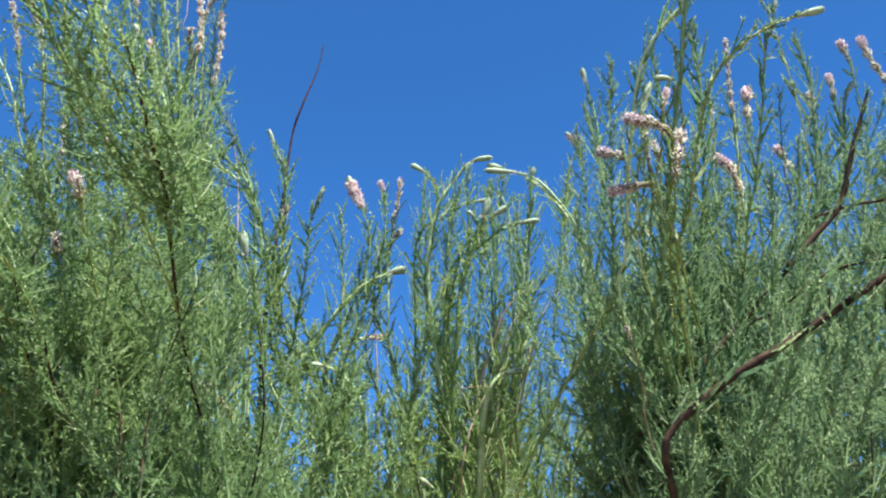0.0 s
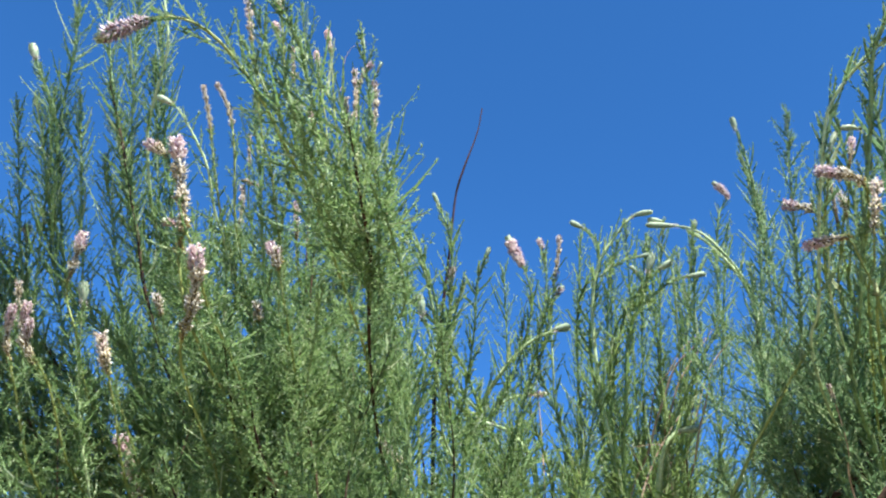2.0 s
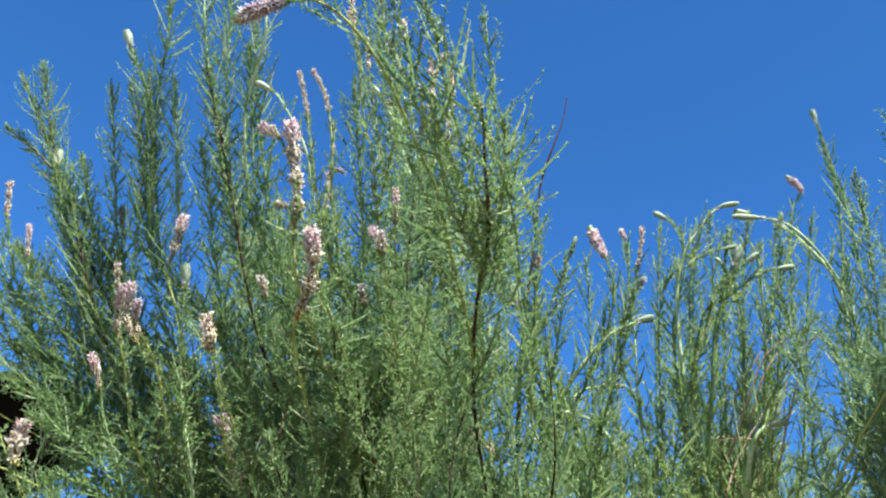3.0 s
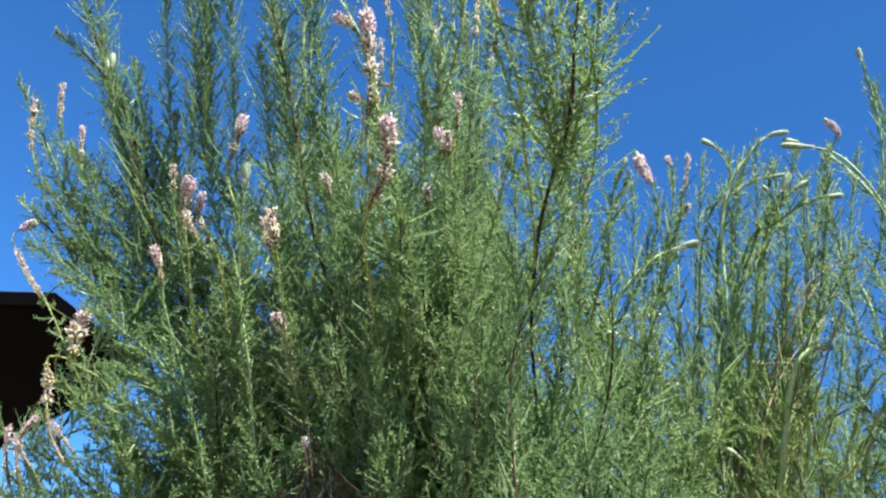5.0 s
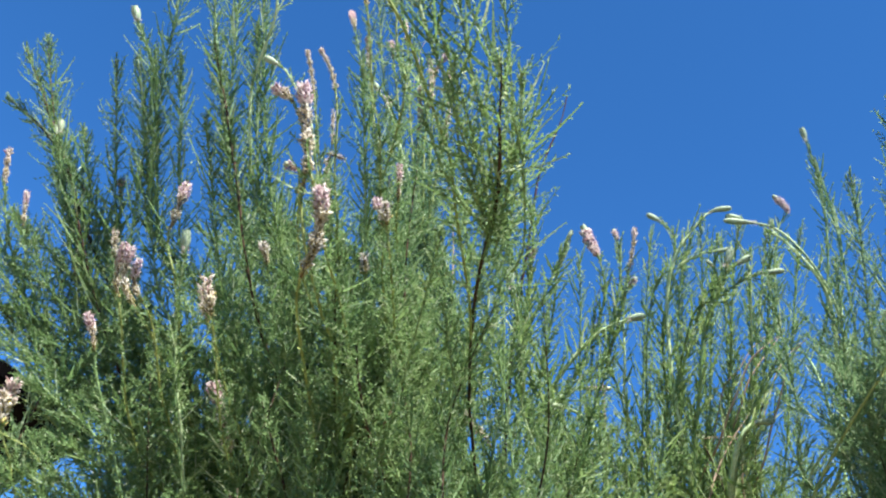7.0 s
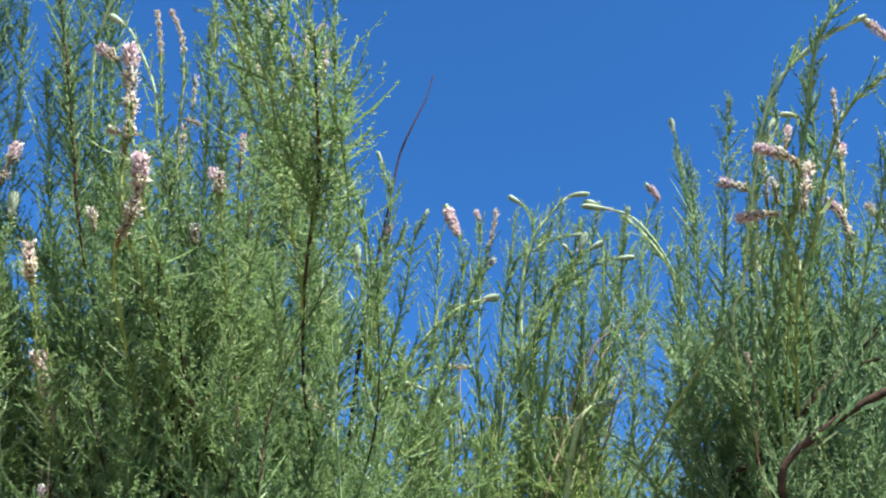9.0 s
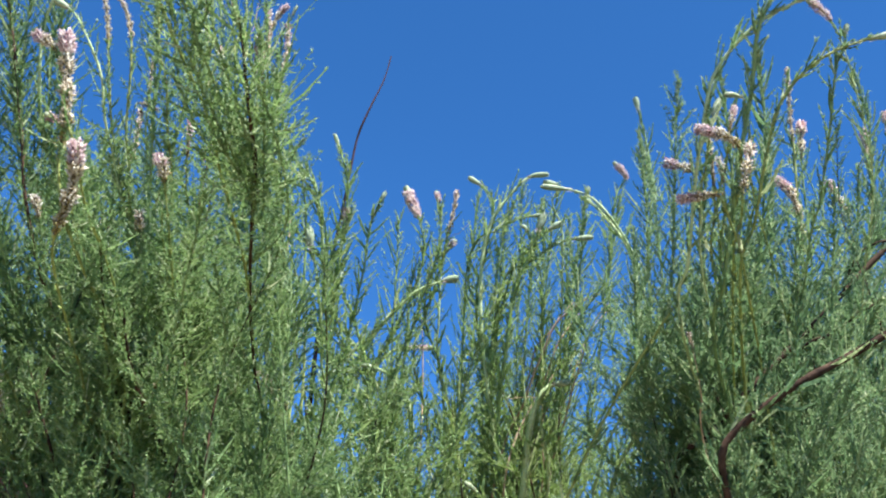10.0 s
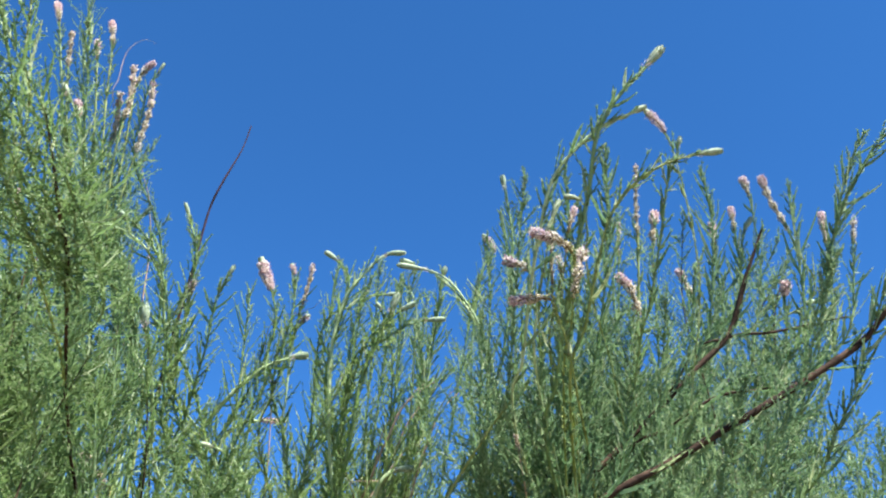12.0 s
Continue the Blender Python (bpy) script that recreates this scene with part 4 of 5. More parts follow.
stem("right", "pale", [(0.302, 0.643, 1.929), (0.281, 0.645, 1.916), (0.256, 0.647, 1.898), (0.233, 0.660, 1.878), (0.215, 0.674, 1.852), (0.207, 0.690, 1.813), (0.203, 0.727, 1.766), (0.202, 0.775, 1.706)], tip=("bud", 0.019, 0.0065), leafy=0.9, reach=0.026, thick=0.0023)
stem("right", "pale", [(0.302, 0.648, 1.929), (0.315, 0.650, 1.916), (0.326, 0.653, 1.897), (0.335, 0.662, 1.869), (0.348, 0.685, 1.847), (0.361, 0.710, 1.812)], tip=("pink", 0.031, 0.0103), leafy=0.1, reach=0.014, thick=0.0009)
stem("right", "olive", [(0.368, 0.631, 1.870), (0.341, 0.632, 1.862), (0.312, 0.634, 1.849), (0.287, 0.642, 1.831), (0.269, 0.660, 1.810), (0.261, 0.685, 1.777), (0.253, 0.723, 1.719)], tip=("bud", 0.024, 0.0077), leafy=0.6, reach=0.020, thick=0.0020)
stem("right", "green", [(0.338, 0.657, 1.905), (0.332, 0.660, 1.881), (0.326, 0.674, 1.856), (0.324, 0.700, 1.814), (0.320, 0.738, 1.760)], tip=("bud", 0.011, 0.0057), leafy=0.7, reach=0.019, thick=0.0014)
stem("right", "olive", [(0.192, 0.662, 1.779), (0.206, 0.662, 1.775), (0.225, 0.665, 1.770), (0.237, 0.685, 1.768), (0.241, 0.715, 1.755)], tip=("mix", 0.044, 0.0138), leafy=0.5, reach=0.015, thick=0.0015)
stem("right", "pale", [(0.176, 0.733, 1.792), (0.195, 0.734, 1.789), (0.207, 0.735, 1.778), (0.212, 0.750, 1.743)], tip=("mix", 0.028, 0.0133), leafy=0.4, reach=0.015, thick=0.0015)
stem("right", "olive", [(0.178, 0.688, 1.718), (0.200, 0.687, 1.723), (0.216, 0.692, 1.728), (0.226, 0.704, 1.712)], tip=("mix", 0.038, 0.0124), leafy=0.4, reach=0.014, thick=0.0014)
stem("right", "olive", [(0.360, 0.896, 2.071), (0.359, 0.905, 2.006), (0.361, 0.914, 1.943), (0.359, 0.925, 1.860)], tip=("spent", 0.102, 0.0096), leafy=0.3, reach=0.019, thick=0.0019)
stem("right", "green", [(0.359, 0.999, 2.052), (0.359, 1.006, 2.005), (0.359, 1.017, 1.930)], tip=("spent", 0.049, 0.0098), leafy=0.6, reach=0.025, thick=0.0018)
stem("right", "green", [(0.457, 1.151, 2.195), (0.454, 1.159, 2.140), (0.454, 1.168, 2.072), (0.460, 1.191, 1.985)], tip=("mix", 0.061, 0.0178), leafy=0.6, reach=0.028, thick=0.0020)
stem("right", "olive", [(0.322, 0.872, 1.881), (0.337, 0.874, 1.866), (0.349, 0.888, 1.837), (0.352, 0.905, 1.788)], tip=("mix", 0.067, 0.0145), leafy=0.4, reach=0.018, thick=0.0018)
stem("right", "olive", [(0.510, 1.220, 2.135), (0.523, 1.224, 2.109), (0.537, 1.229, 2.071), (0.540, 1.240, 1.990)], tip=("mix", 0.064, 0.0161), leafy=0.4, reach=0.025, thick=0.0021)
stem("right", "green", [(0.570, 1.059, 2.206), (0.578, 1.063, 2.177), (0.583, 1.070, 2.124)], tip=("mix", 0.030, 0.0151), leafy=0.5, reach=0.019, thick=0.0015)
stem("right", "olive", [(0.599, 1.058, 2.212), (0.609, 1.063, 2.175), (0.630, 1.069, 2.129), (0.651, 1.077, 2.075)], tip=("mix", 0.090, 0.0151), leafy=0.3, reach=0.019, thick=0.0019)
stem("right", "green", [(0.575, 1.130, 2.204), (0.579, 1.136, 2.160), (0.587, 1.155, 2.098)], tip=("mix", 0.040, 0.0128), leafy=1.0, reach=0.028, thick=0.0020)
stem("right", "green", [(0.550, 1.152, 2.186), (0.552, 1.159, 2.140), (0.560, 1.179, 2.069)], tip=("mix", 0.053, 0.0146), leafy=1.0, reach=0.028, thick=0.0020)
stem("right", "green", [(0.588, 1.086, 2.153), (0.573, 1.091, 2.122), (0.573, 1.118, 2.073)], tip=("bud", 0.031, 0.0092), leafy=1.0, reach=0.027, thick=0.0019)
stem("right", "green", [(0.647, 0.993, 2.099), (0.649, 0.998, 2.060), (0.651, 1.006, 2.009), (0.647, 1.015, 1.942)], tip=("mix", 0.046, 0.0133), leafy=0.8, reach=0.025, thick=0.0018)
stem("right", "green", [(0.694, 0.993, 2.096), (0.688, 0.999, 2.056), (0.679, 1.010, 1.978)], tip=("fluff", 0.039, 0.0112), leafy=0.8, reach=0.025, thick=0.0018)
stem("right", "green", [(0.587, 1.008, 1.988), (0.583, 1.012, 1.960), (0.581, 1.020, 1.904)], tip=("pink", 0.024, 0.0154), leafy=0.8, reach=0.025, thick=0.0018)
stem("right", "green", [(0.621, 0.749, 2.038), (0.600, 0.763, 2.013), (0.578, 0.788, 1.976), (0.564, 0.815, 1.930), (0.555, 0.842, 1.877), (0.552, 0.882, 1.811)], leafy=0.9, reach=0.030, thick=0.0022)
stem("right", "green", [(0.615, 0.795, 2.069), (0.588, 0.803, 2.015), (0.571, 0.822, 1.952), (0.563, 0.849, 1.898)], leafy=0.9, reach=0.026, thick=0.0017)
stem("right", "dark", [(0.504, 0.870, 1.970), (0.480, 0.890, 1.899), (0.461, 0.908, 1.838), (0.422, 0.915, 1.793), (0.365, 0.924, 1.728), (0.295, 0.934, 1.654), (0.251, 0.962, 1.604)], leafy=0.55, reach=0.021, thick=0.0040)
stem("right", "dark", [(0.595, 0.885, 1.861), (0.552, 0.896, 1.852), (0.504, 0.898, 1.837), (0.462, 0.909, 1.833)], leafy=0.3, reach=0.024, thick=0.0021)
stem("right", "dark", [(0.563, 0.674, 1.784), (0.530, 0.698, 1.751), (0.496, 0.719, 1.715), (0.347, 0.748, 1.616), (0.284, 0.763, 1.579), (0.237, 0.783, 1.543), (0.225, 0.791, 1.520), (0.234, 0.817, 1.486)], leafy=0.45, reach=0.035, thick=0.0042)
stem("right", "dark", [(0.535, 0.858, 1.765), (0.472, 0.861, 1.744), (0.429, 0.882, 1.741), (0.378, 0.906, 1.709)], leafy=0.55, reach=0.035, thick=0.0021)
stem("right", "green", [(0.559, 0.897, 2.060), (0.562, 0.909, 1.979), (0.563, 0.923, 1.880), (0.559, 0.956, 1.790)], leafy=0.9, reach=0.038, thick=0.0022)
stem("right", "green", [(0.479, 0.986, 2.152), (0.491, 0.997, 2.071), (0.488, 1.008, 1.992), (0.484, 1.040, 1.905)], leafy=1.0, reach=0.035, thick=0.0021)
stem("right", "green", [(0.212, 1.183, 2.186), (0.229, 1.192, 2.116), (0.242, 1.207, 2.011), (0.253, 1.241, 1.913)], leafy=0.9, reach=0.041, thick=0.0025)
stem("right", "green", [(0.241, 0.754, 1.933), (0.250, 0.774, 1.858), (0.255, 0.806, 1.779), (0.256, 0.846, 1.709)], leafy=1.0, reach=0.029, thick=0.0019)
stem("right", "green", [(0.298, 0.803, 2.014), (0.301, 0.817, 1.917), (0.301, 0.848, 1.838), (0.295, 0.889, 1.760)], leafy=1.0, reach=0.032, thick=0.0020)
stem("right", "olive", [(0.211, 0.807, 1.697), (0.191, 0.830, 1.678), (0.172, 0.854, 1.652), (0.143, 0.900, 1.609), (0.119, 0.927, 1.564), (0.099, 0.953, 1.519)], leafy=0.35, reach=0.020, thick=0.0019)
stem("back", "olive", [(-0.482, 1.112, 2.472), (-0.468, 1.120, 2.416), (-0.456, 1.132, 2.329), (-0.437, 1.147, 2.221), (-0.417, 1.174, 2.106)], tip=("mix", 0.049, 0.0138), leafy=0.5, reach=0.024, thick=0.0020)
stem("back", "olive", [(-0.380, 1.120, 2.343), (-0.375, 1.128, 2.291), (-0.377, 1.136, 2.230), (-0.382, 1.145, 2.167), (-0.387, 1.167, 2.083)], tip=("spent", 0.137, 0.0137), leafy=0.3, reach=0.020, thick=0.0020)
stem("back", "olive", [(-0.419, 1.116, 2.371), (-0.411, 1.124, 2.315), (-0.412, 1.133, 2.254), (-0.409, 1.142, 2.185), (-0.400, 1.167, 2.082)], tip=("spent", 0.104, 0.0145), leafy=0.3, reach=0.020, thick=0.0020)
stem("back", "olive", [(-0.391, 1.123, 2.395), (-0.407, 1.127, 2.370), (-0.411, 1.132, 2.329), (-0.404, 1.144, 2.246), (-0.397, 1.159, 2.142)], tip=("mix", 0.049, 0.0146), leafy=0.4, reach=0.020, thick=0.0020)
stem("back", "olive", [(-0.438, 1.142, 2.334), (-0.430, 1.150, 2.273), (-0.427, 1.159, 2.208), (-0.413, 1.174, 2.107)], tip=("spent", 0.098, 0.0147), leafy=0.3, reach=0.020, thick=0.0020)
stem("back", "green", [(-0.374, 1.123, 2.395), (-0.381, 1.126, 2.375), (-0.390, 1.131, 2.337), (-0.388, 1.142, 2.259)], tip=("bud", 0.024, 0.0065), leafy=0.7, reach=0.020, thick=0.0020)
stem("back", "tan", [(-0.398, 1.118, 2.433), (-0.413, 1.117, 2.441), (-0.433, 1.118, 2.428), (-0.443, 1.122, 2.403), (-0.443, 1.129, 2.354)], leafy=0, thick=0.0008)
stem("back", "olive", [(-0.511, 1.145, 2.455), (-0.499, 1.152, 2.404), (-0.478, 1.166, 2.307), (-0.454, 1.184, 2.178)], tip=("mix", 0.037, 0.0133), leafy=0.6, reach=0.021, thick=0.0021)
stem("back", "olive", [(-0.559, 1.143, 2.470), (-0.543, 1.155, 2.381), (-0.519, 1.169, 2.279), (-0.487, 1.186, 2.164)], tip=("spent", 0.075, 0.0124), leafy=0.6, reach=0.021, thick=0.0021)
stem("back", "green", [(-0.600, 1.134, 2.529), (-0.580, 1.143, 2.468), (-0.544, 1.160, 2.345), (-0.505, 1.179, 2.215)], tip=("mix", 0.041, 0.0149), leafy=0.7, reach=0.025, thick=0.0021)
stem("back", "pale", [(-0.495, 1.069, 2.275), (-0.479, 1.072, 2.253), (-0.455, 1.078, 2.211), (-0.424, 1.090, 2.128)], tip=("bud", 0.023, 0.0115), leafy=0.6, reach=0.023, thick=0.0019)
stem("back", "green", [(-0.475, 1.091, 2.264), (-0.463, 1.095, 2.231), (-0.434, 1.108, 2.142)], tip=("mix", 0.031, 0.0140), leafy=0.8, reach=0.023, thick=0.0019)
stem("back", "green", [(-0.551, 1.129, 2.568), (-0.524, 1.150, 2.419), (-0.489, 1.172, 2.261), (-0.447, 1.192, 2.117)], leafy=1.0, reach=0.033, thick=0.0025)
stem("back", "green", [(-0.432, 1.167, 2.300), (-0.423, 1.180, 2.202), (-0.403, 1.197, 2.081)], leafy=1.0, reach=0.033, thick=0.0025)
stem("right", "pale", [(0.566, 0.920, 1.897), (0.581, 0.920, 1.901), (0.590, 0.921, 1.894), (0.591, 0.926, 1.854)], tip=("bud", 0.015, 0.0083), leafy=0.3, reach=0.016, thick=0.0010)
stem("left", "pale", [(-0.250, 0.956, 1.643), (-0.235, 0.958, 1.627), (-0.216, 0.961, 1.608), (-0.209, 0.985, 1.580)], tip=("fluff", 0.052, 0.0120), leafy=0.3, reach=0.016, thick=0.0013)
stem("left", "dry", [(-0.275, 0.765, 1.562), (-0.281, 0.767, 1.550), (-0.289, 0.779, 1.536), (-0.290, 0.813, 1.511)], tip=("spent", 0.023, 0.0051), leafy=0, thick=0.0010)
stem("left", "dark", [(-0.302, 0.701, 1.590), (-0.301, 0.725, 1.564), (-0.299, 0.769, 1.538), (-0.291, 0.812, 1.515), (-0.290, 0.876, 1.492)], leafy=0.3, reach=0.019, thick=0.0026)
stem("left", "dry", [(-0.418, 0.829, 1.470), (-0.403, 0.842, 1.448), (-0.389, 0.866, 1.420), (-0.379, 0.890, 1.394)], leafy=0, thick=0.0019)
stem("left", "dry", [(-0.427, 0.830, 1.465), (-0.427, 0.844, 1.435), (-0.419, 0.869, 1.403)], leafy=0, thick=0.0016)
stem("right", "tan", [(0.195, 0.757, 1.622), (0.200, 0.760, 1.601), (0.211, 0.794, 1.578)], tip=("spent", 0.016, 0.0062), leafy=0.2, reach=0.013, thick=0.0010)
stem("centre", "tan", [(0.146, 1.174, 1.886), (0.121, 1.179, 1.851), (0.095, 1.185, 1.810), (0.080, 1.201, 1.766)], leafy=0, thick=0.0020)
stem("centre", "tan", [(0.092, 1.143, 1.748), (0.065, 1.149, 1.706), (0.044, 1.156, 1.661), (0.033, 1.162, 1.617), (0.029, 1.187, 1.577)], leafy=0, thick=0.0019)
stem("centre", "tan", [(0.030, 1.140, 1.702), (0.048, 1.139, 1.705), (0.073, 1.140, 1.701), (0.076, 1.157, 1.652)], leafy=0, thick=0.0015)
stem("centre", "tan", [(-0.037, 1.241, 1.769), (-0.044, 1.249, 1.715), (-0.063, 1.258, 1.650), (-0.078, 1.265, 1.599)], leafy=0, thick=0.0017)
stem("left", "green", [(-0.574, 0.719, 2.180), (-0.561, 0.737, 2.075), (-0.547, 0.756, 1.961), (-0.528, 0.774, 1.863)], leafy=1.25, reach=0.032, thick=0.0016)
stem("left", "dark", [(-0.862, 0.773, 2.085), (-0.827, 0.793, 1.989), (-0.779, 0.816, 1.874), (-0.724, 0.837, 1.769)], leafy=1.2, reach=0.031, thick=0.0017)
stem("left", "green", [(-0.753, 0.784, 1.930), (-0.726, 0.799, 1.860), (-0.692, 0.815, 1.786)], leafy=1.2, reach=0.028, thick=0.0017)
stem("left", "green", [(-0.516, 0.719, 2.034), (-0.504, 0.741, 1.953), (-0.490, 0.764, 1.861)], leafy=1.2, reach=0.029, thick=0.0016)
stem("left", "green", [(-0.820, 0.811, 1.814), (-0.753, 0.825, 1.763), (-0.689, 0.839, 1.707), (-0.626, 0.854, 1.649)], leafy=1.3, reach=0.031, thick=0.0017)
stem("left", "green", [(-0.808, 0.820, 1.747), (-0.750, 0.831, 1.720), (-0.690, 0.843, 1.680), (-0.629, 0.857, 1.629)], leafy=1.3, reach=0.031, thick=0.0017)
stem("left", "green", [(-0.792, 0.828, 1.690), (-0.727, 0.839, 1.664), (-0.663, 0.850, 1.633), (-0.606, 0.862, 1.591)], leafy=1.3, reach=0.031, thick=0.0017)
stem("left", "dark", [(-0.851, 0.802, 1.730), (-0.802, 0.821, 1.694), (-0.745, 0.840, 1.653), (-0.680, 0.860, 1.606)], leafy=1.2, reach=0.030, thick=0.0019)
stem("left", "green", [(-0.819, 0.800, 1.674), (-0.773, 0.813, 1.652), (-0.710, 0.828, 1.618), (-0.641, 0.844, 1.579)], leafy=1.3, reach=0.030, thick=0.0016)
stem("left", "green", [(-0.770, 0.805, 1.637), (-0.730, 0.818, 1.619), (-0.682, 0.832, 1.592), (-0.614, 0.847, 1.554)], leafy=1.3, reach=0.030, thick=0.0016)
stem("left", "green", [(-0.826, 0.799, 1.753), (-0.770, 0.817, 1.700), (-0.710, 0.834, 1.650), (-0.643, 0.852, 1.596)], leafy=1.2, reach=0.030, thick=0.0016)
stem("left", "green", [(-0.806, 0.792, 1.806), (-0.760, 0.810, 1.744), (-0.702, 0.830, 1.678), (-0.639, 0.850, 1.610)], leafy=1.2, reach=0.030, thick=0.0016)
stem("left", "dark", [(-0.748, 0.783, 1.868), (-0.717, 0.800, 1.795), (-0.679, 0.818, 1.718), (-0.634, 0.835, 1.639)], leafy=1.2, reach=0.033, thick=0.0019)
stem("left", "green", [(-0.555, 0.738, 1.902), (-0.533, 0.755, 1.825), (-0.510, 0.773, 1.744), (-0.486, 0.790, 1.675)], leafy=1.2, reach=0.031, thick=0.0016)
stem("left", "green", [(-0.713, 0.802, 1.590), (-0.680, 0.814, 1.577), (-0.631, 0.827, 1.551), (-0.578, 0.844, 1.509)], leafy=1.3, reach=0.029, thick=0.0016)
stem("left", "green", [(-0.665, 0.810, 1.529), (-0.635, 0.821, 1.522), (-0.592, 0.834, 1.504), (-0.551, 0.848, 1.474)], leafy=1.3, reach=0.029, thick=0.0016)
stem("left", "green", [(-0.651, 0.826, 1.491), (-0.623, 0.837, 1.481), (-0.580, 0.850, 1.461), (-0.540, 0.865, 1.432)], leafy=1.3, reach=0.030, thick=0.0016)
stem("left", "green", [(-0.356, 0.730, 1.523), (-0.348, 0.763, 1.487), (-0.333, 0.795, 1.445), (-0.318, 0.828, 1.407)], leafy=1.2, reach=0.024, thick=0.0015)
stem("left", "dark", [(-0.400, 0.747, 1.552), (-0.384, 0.777, 1.507), (-0.367, 0.806, 1.462), (-0.350, 0.837, 1.412)], leafy=1.2, reach=0.027, thick=0.0020)
stem("centre", "green", [(0.085, 1.124, 2.030), (0.077, 1.148, 1.951), (0.073, 1.175, 1.856), (0.071, 1.204, 1.749)], leafy=0.8, reach=0.035, thick=0.0019)
stem("centre", "pale", [(0.127, 1.154, 2.032), (0.118, 1.176, 1.949), (0.109, 1.199, 1.852), (0.102, 1.225, 1.743)], leafy=1, reach=0.036, thick=0.0020)
stem("centre", "green", [(0.010, 1.159, 1.996), (0.007, 1.181, 1.913), (0.003, 1.204, 1.816), (0.004, 1.228, 1.722)], leafy=0.8, reach=0.036, thick=0.0020)
stem("centre", "green", [(0.183, 1.199, 2.073), (0.173, 1.218, 1.986), (0.162, 1.240, 1.875), (0.151, 1.262, 1.762)], leafy=0.8, reach=0.037, thick=0.0021)
stem("centre", "green", [(-0.115, 1.125, 1.878), (-0.117, 1.149, 1.801), (-0.118, 1.175, 1.711), (-0.116, 1.201, 1.623)], leafy=0.8, reach=0.034, thick=0.0019)
stem("centre", "green", [(-0.037, 1.200, 2.064), (-0.042, 1.219, 1.974), (-0.046, 1.241, 1.869), (-0.047, 1.264, 1.752)], leafy=0.8, reach=0.037, thick=0.0021)
stem("right", "green", [(0.553, 0.678, 1.824), (0.535, 0.694, 1.781), (0.517, 0.712, 1.728), (0.499, 0.729, 1.677)], leafy=0.9, reach=0.026, thick=0.0014)
stem("right", "green", [(0.475, 0.663, 1.786), (0.460, 0.681, 1.735), (0.444, 0.698, 1.685), (0.425, 0.715, 1.637)], leafy=1.2, reach=0.028, thick=0.0014)
stem("right", "green", [(0.400, 0.707, 1.691), (0.392, 0.725, 1.659), (0.384, 0.743, 1.623), (0.375, 0.762, 1.583)], leafy=1.2, reach=0.027, thick=0.0012)
stem("right", "green", [(0.358, 0.732, 1.654), (0.348, 0.749, 1.628), (0.338, 0.767, 1.597), (0.330, 0.785, 1.566)], leafy=1.2, reach=0.027, thick=0.0012)
stem("right", "green", [(0.351, 0.782, 1.803), (0.349, 0.799, 1.752), (0.347, 0.816, 1.704), (0.346, 0.834, 1.651)], leafy=1.2, reach=0.027, thick=0.0016)
stem("right", "green", [(0.318, 0.795, 1.780), (0.316, 0.809, 1.729), (0.313, 0.823, 1.679), (0.309, 0.837, 1.625)], leafy=1.2, reach=0.027, thick=0.0016)
stem("right", "green", [(0.415, 0.869, 1.902), (0.411, 0.884, 1.842), (0.403, 0.900, 1.776), (0.396, 0.916, 1.714)], leafy=1.1, reach=0.027, thick=0.0015)
stem("right", "green", [(0.359, 0.720, 1.595), (0.345, 0.738, 1.563), (0.332, 0.756, 1.530), (0.322, 0.776, 1.489)], leafy=1.2, reach=0.027, thick=0.0015)
stem("right", "green", [(0.384, 0.704, 1.569), (0.373, 0.722, 1.538), (0.362, 0.740, 1.503), (0.354, 0.758, 1.471)], leafy=1.2, reach=0.026, thick=0.0014)
stem("right", "green", [(0.318, 0.742, 1.584), (0.304, 0.760, 1.551), (0.294, 0.778, 1.517), (0.284, 0.797, 1.480)], leafy=1.2, reach=0.027, thick=0.0015)
stem("right", "green", [(0.268, 0.758, 1.611), (0.257, 0.778, 1.567), (0.249, 0.798, 1.523), (0.244, 0.817, 1.484)], leafy=1.2, reach=0.026, thick=0.0015)
stem("centre", "green", [(0.137, 1.033, 1.812), (0.109, 1.056, 1.768), (0.080, 1.081, 1.710), (0.063, 1.108, 1.639)], leafy=0.8, reach=0.039, thick=0.0018)
stem("centre", "green", [(0.017, 0.987, 1.781), (-0.003, 1.011, 1.733), (-0.020, 1.035, 1.677), (-0.030, 1.061, 1.616)], leafy=0.8, reach=0.033, thick=0.0017)
stem("centre", "green", [(-0.083, 0.993, 1.739), (-0.103, 1.017, 1.691), (-0.116, 1.041, 1.636), (-0.122, 1.066, 1.576)], leafy=0.8, reach=0.030, thick=0.0017)
stem("left", "olive", [(-0.684, 0.765, 1.566), (-0.685, 0.768, 1.540), (-0.681, 0.772, 1.516), (-0.668, 0.785, 1.491), (-0.661, 0.799, 1.466), (-0.643, 0.824, 1.434), (-0.618, 0.859, 1.398)], tip=("fluff", 0.042, 0.0204), leafy=0.3, reach=0.013, thick=0.0008)
stem("left", "olive", [(-0.677, 0.760, 1.568), (-0.684, 0.766, 1.557), (-0.688, 0.768, 1.540)], tip=("pink", 0.017, 0.0132), leafy=0, thick=0.0008)
stem("left", "olive", [(-0.692, 0.768, 1.470), (-0.698, 0.765, 1.494), (-0.706, 0.762, 1.514), (-0.699, 0.766, 1.520), (-0.680, 0.772, 1.514)], tip=("fluff", 0.038, 0.0141), leafy=0, thick=0.0008)
stem("left", "olive", [(-0.653, 0.771, 1.412), (-0.673, 0.768, 1.434), (-0.686, 0.765, 1.459), (-0.692, 0.768, 1.474)], tip=("spent", 0.055, 0.0065), leafy=0, thick=0.0008)
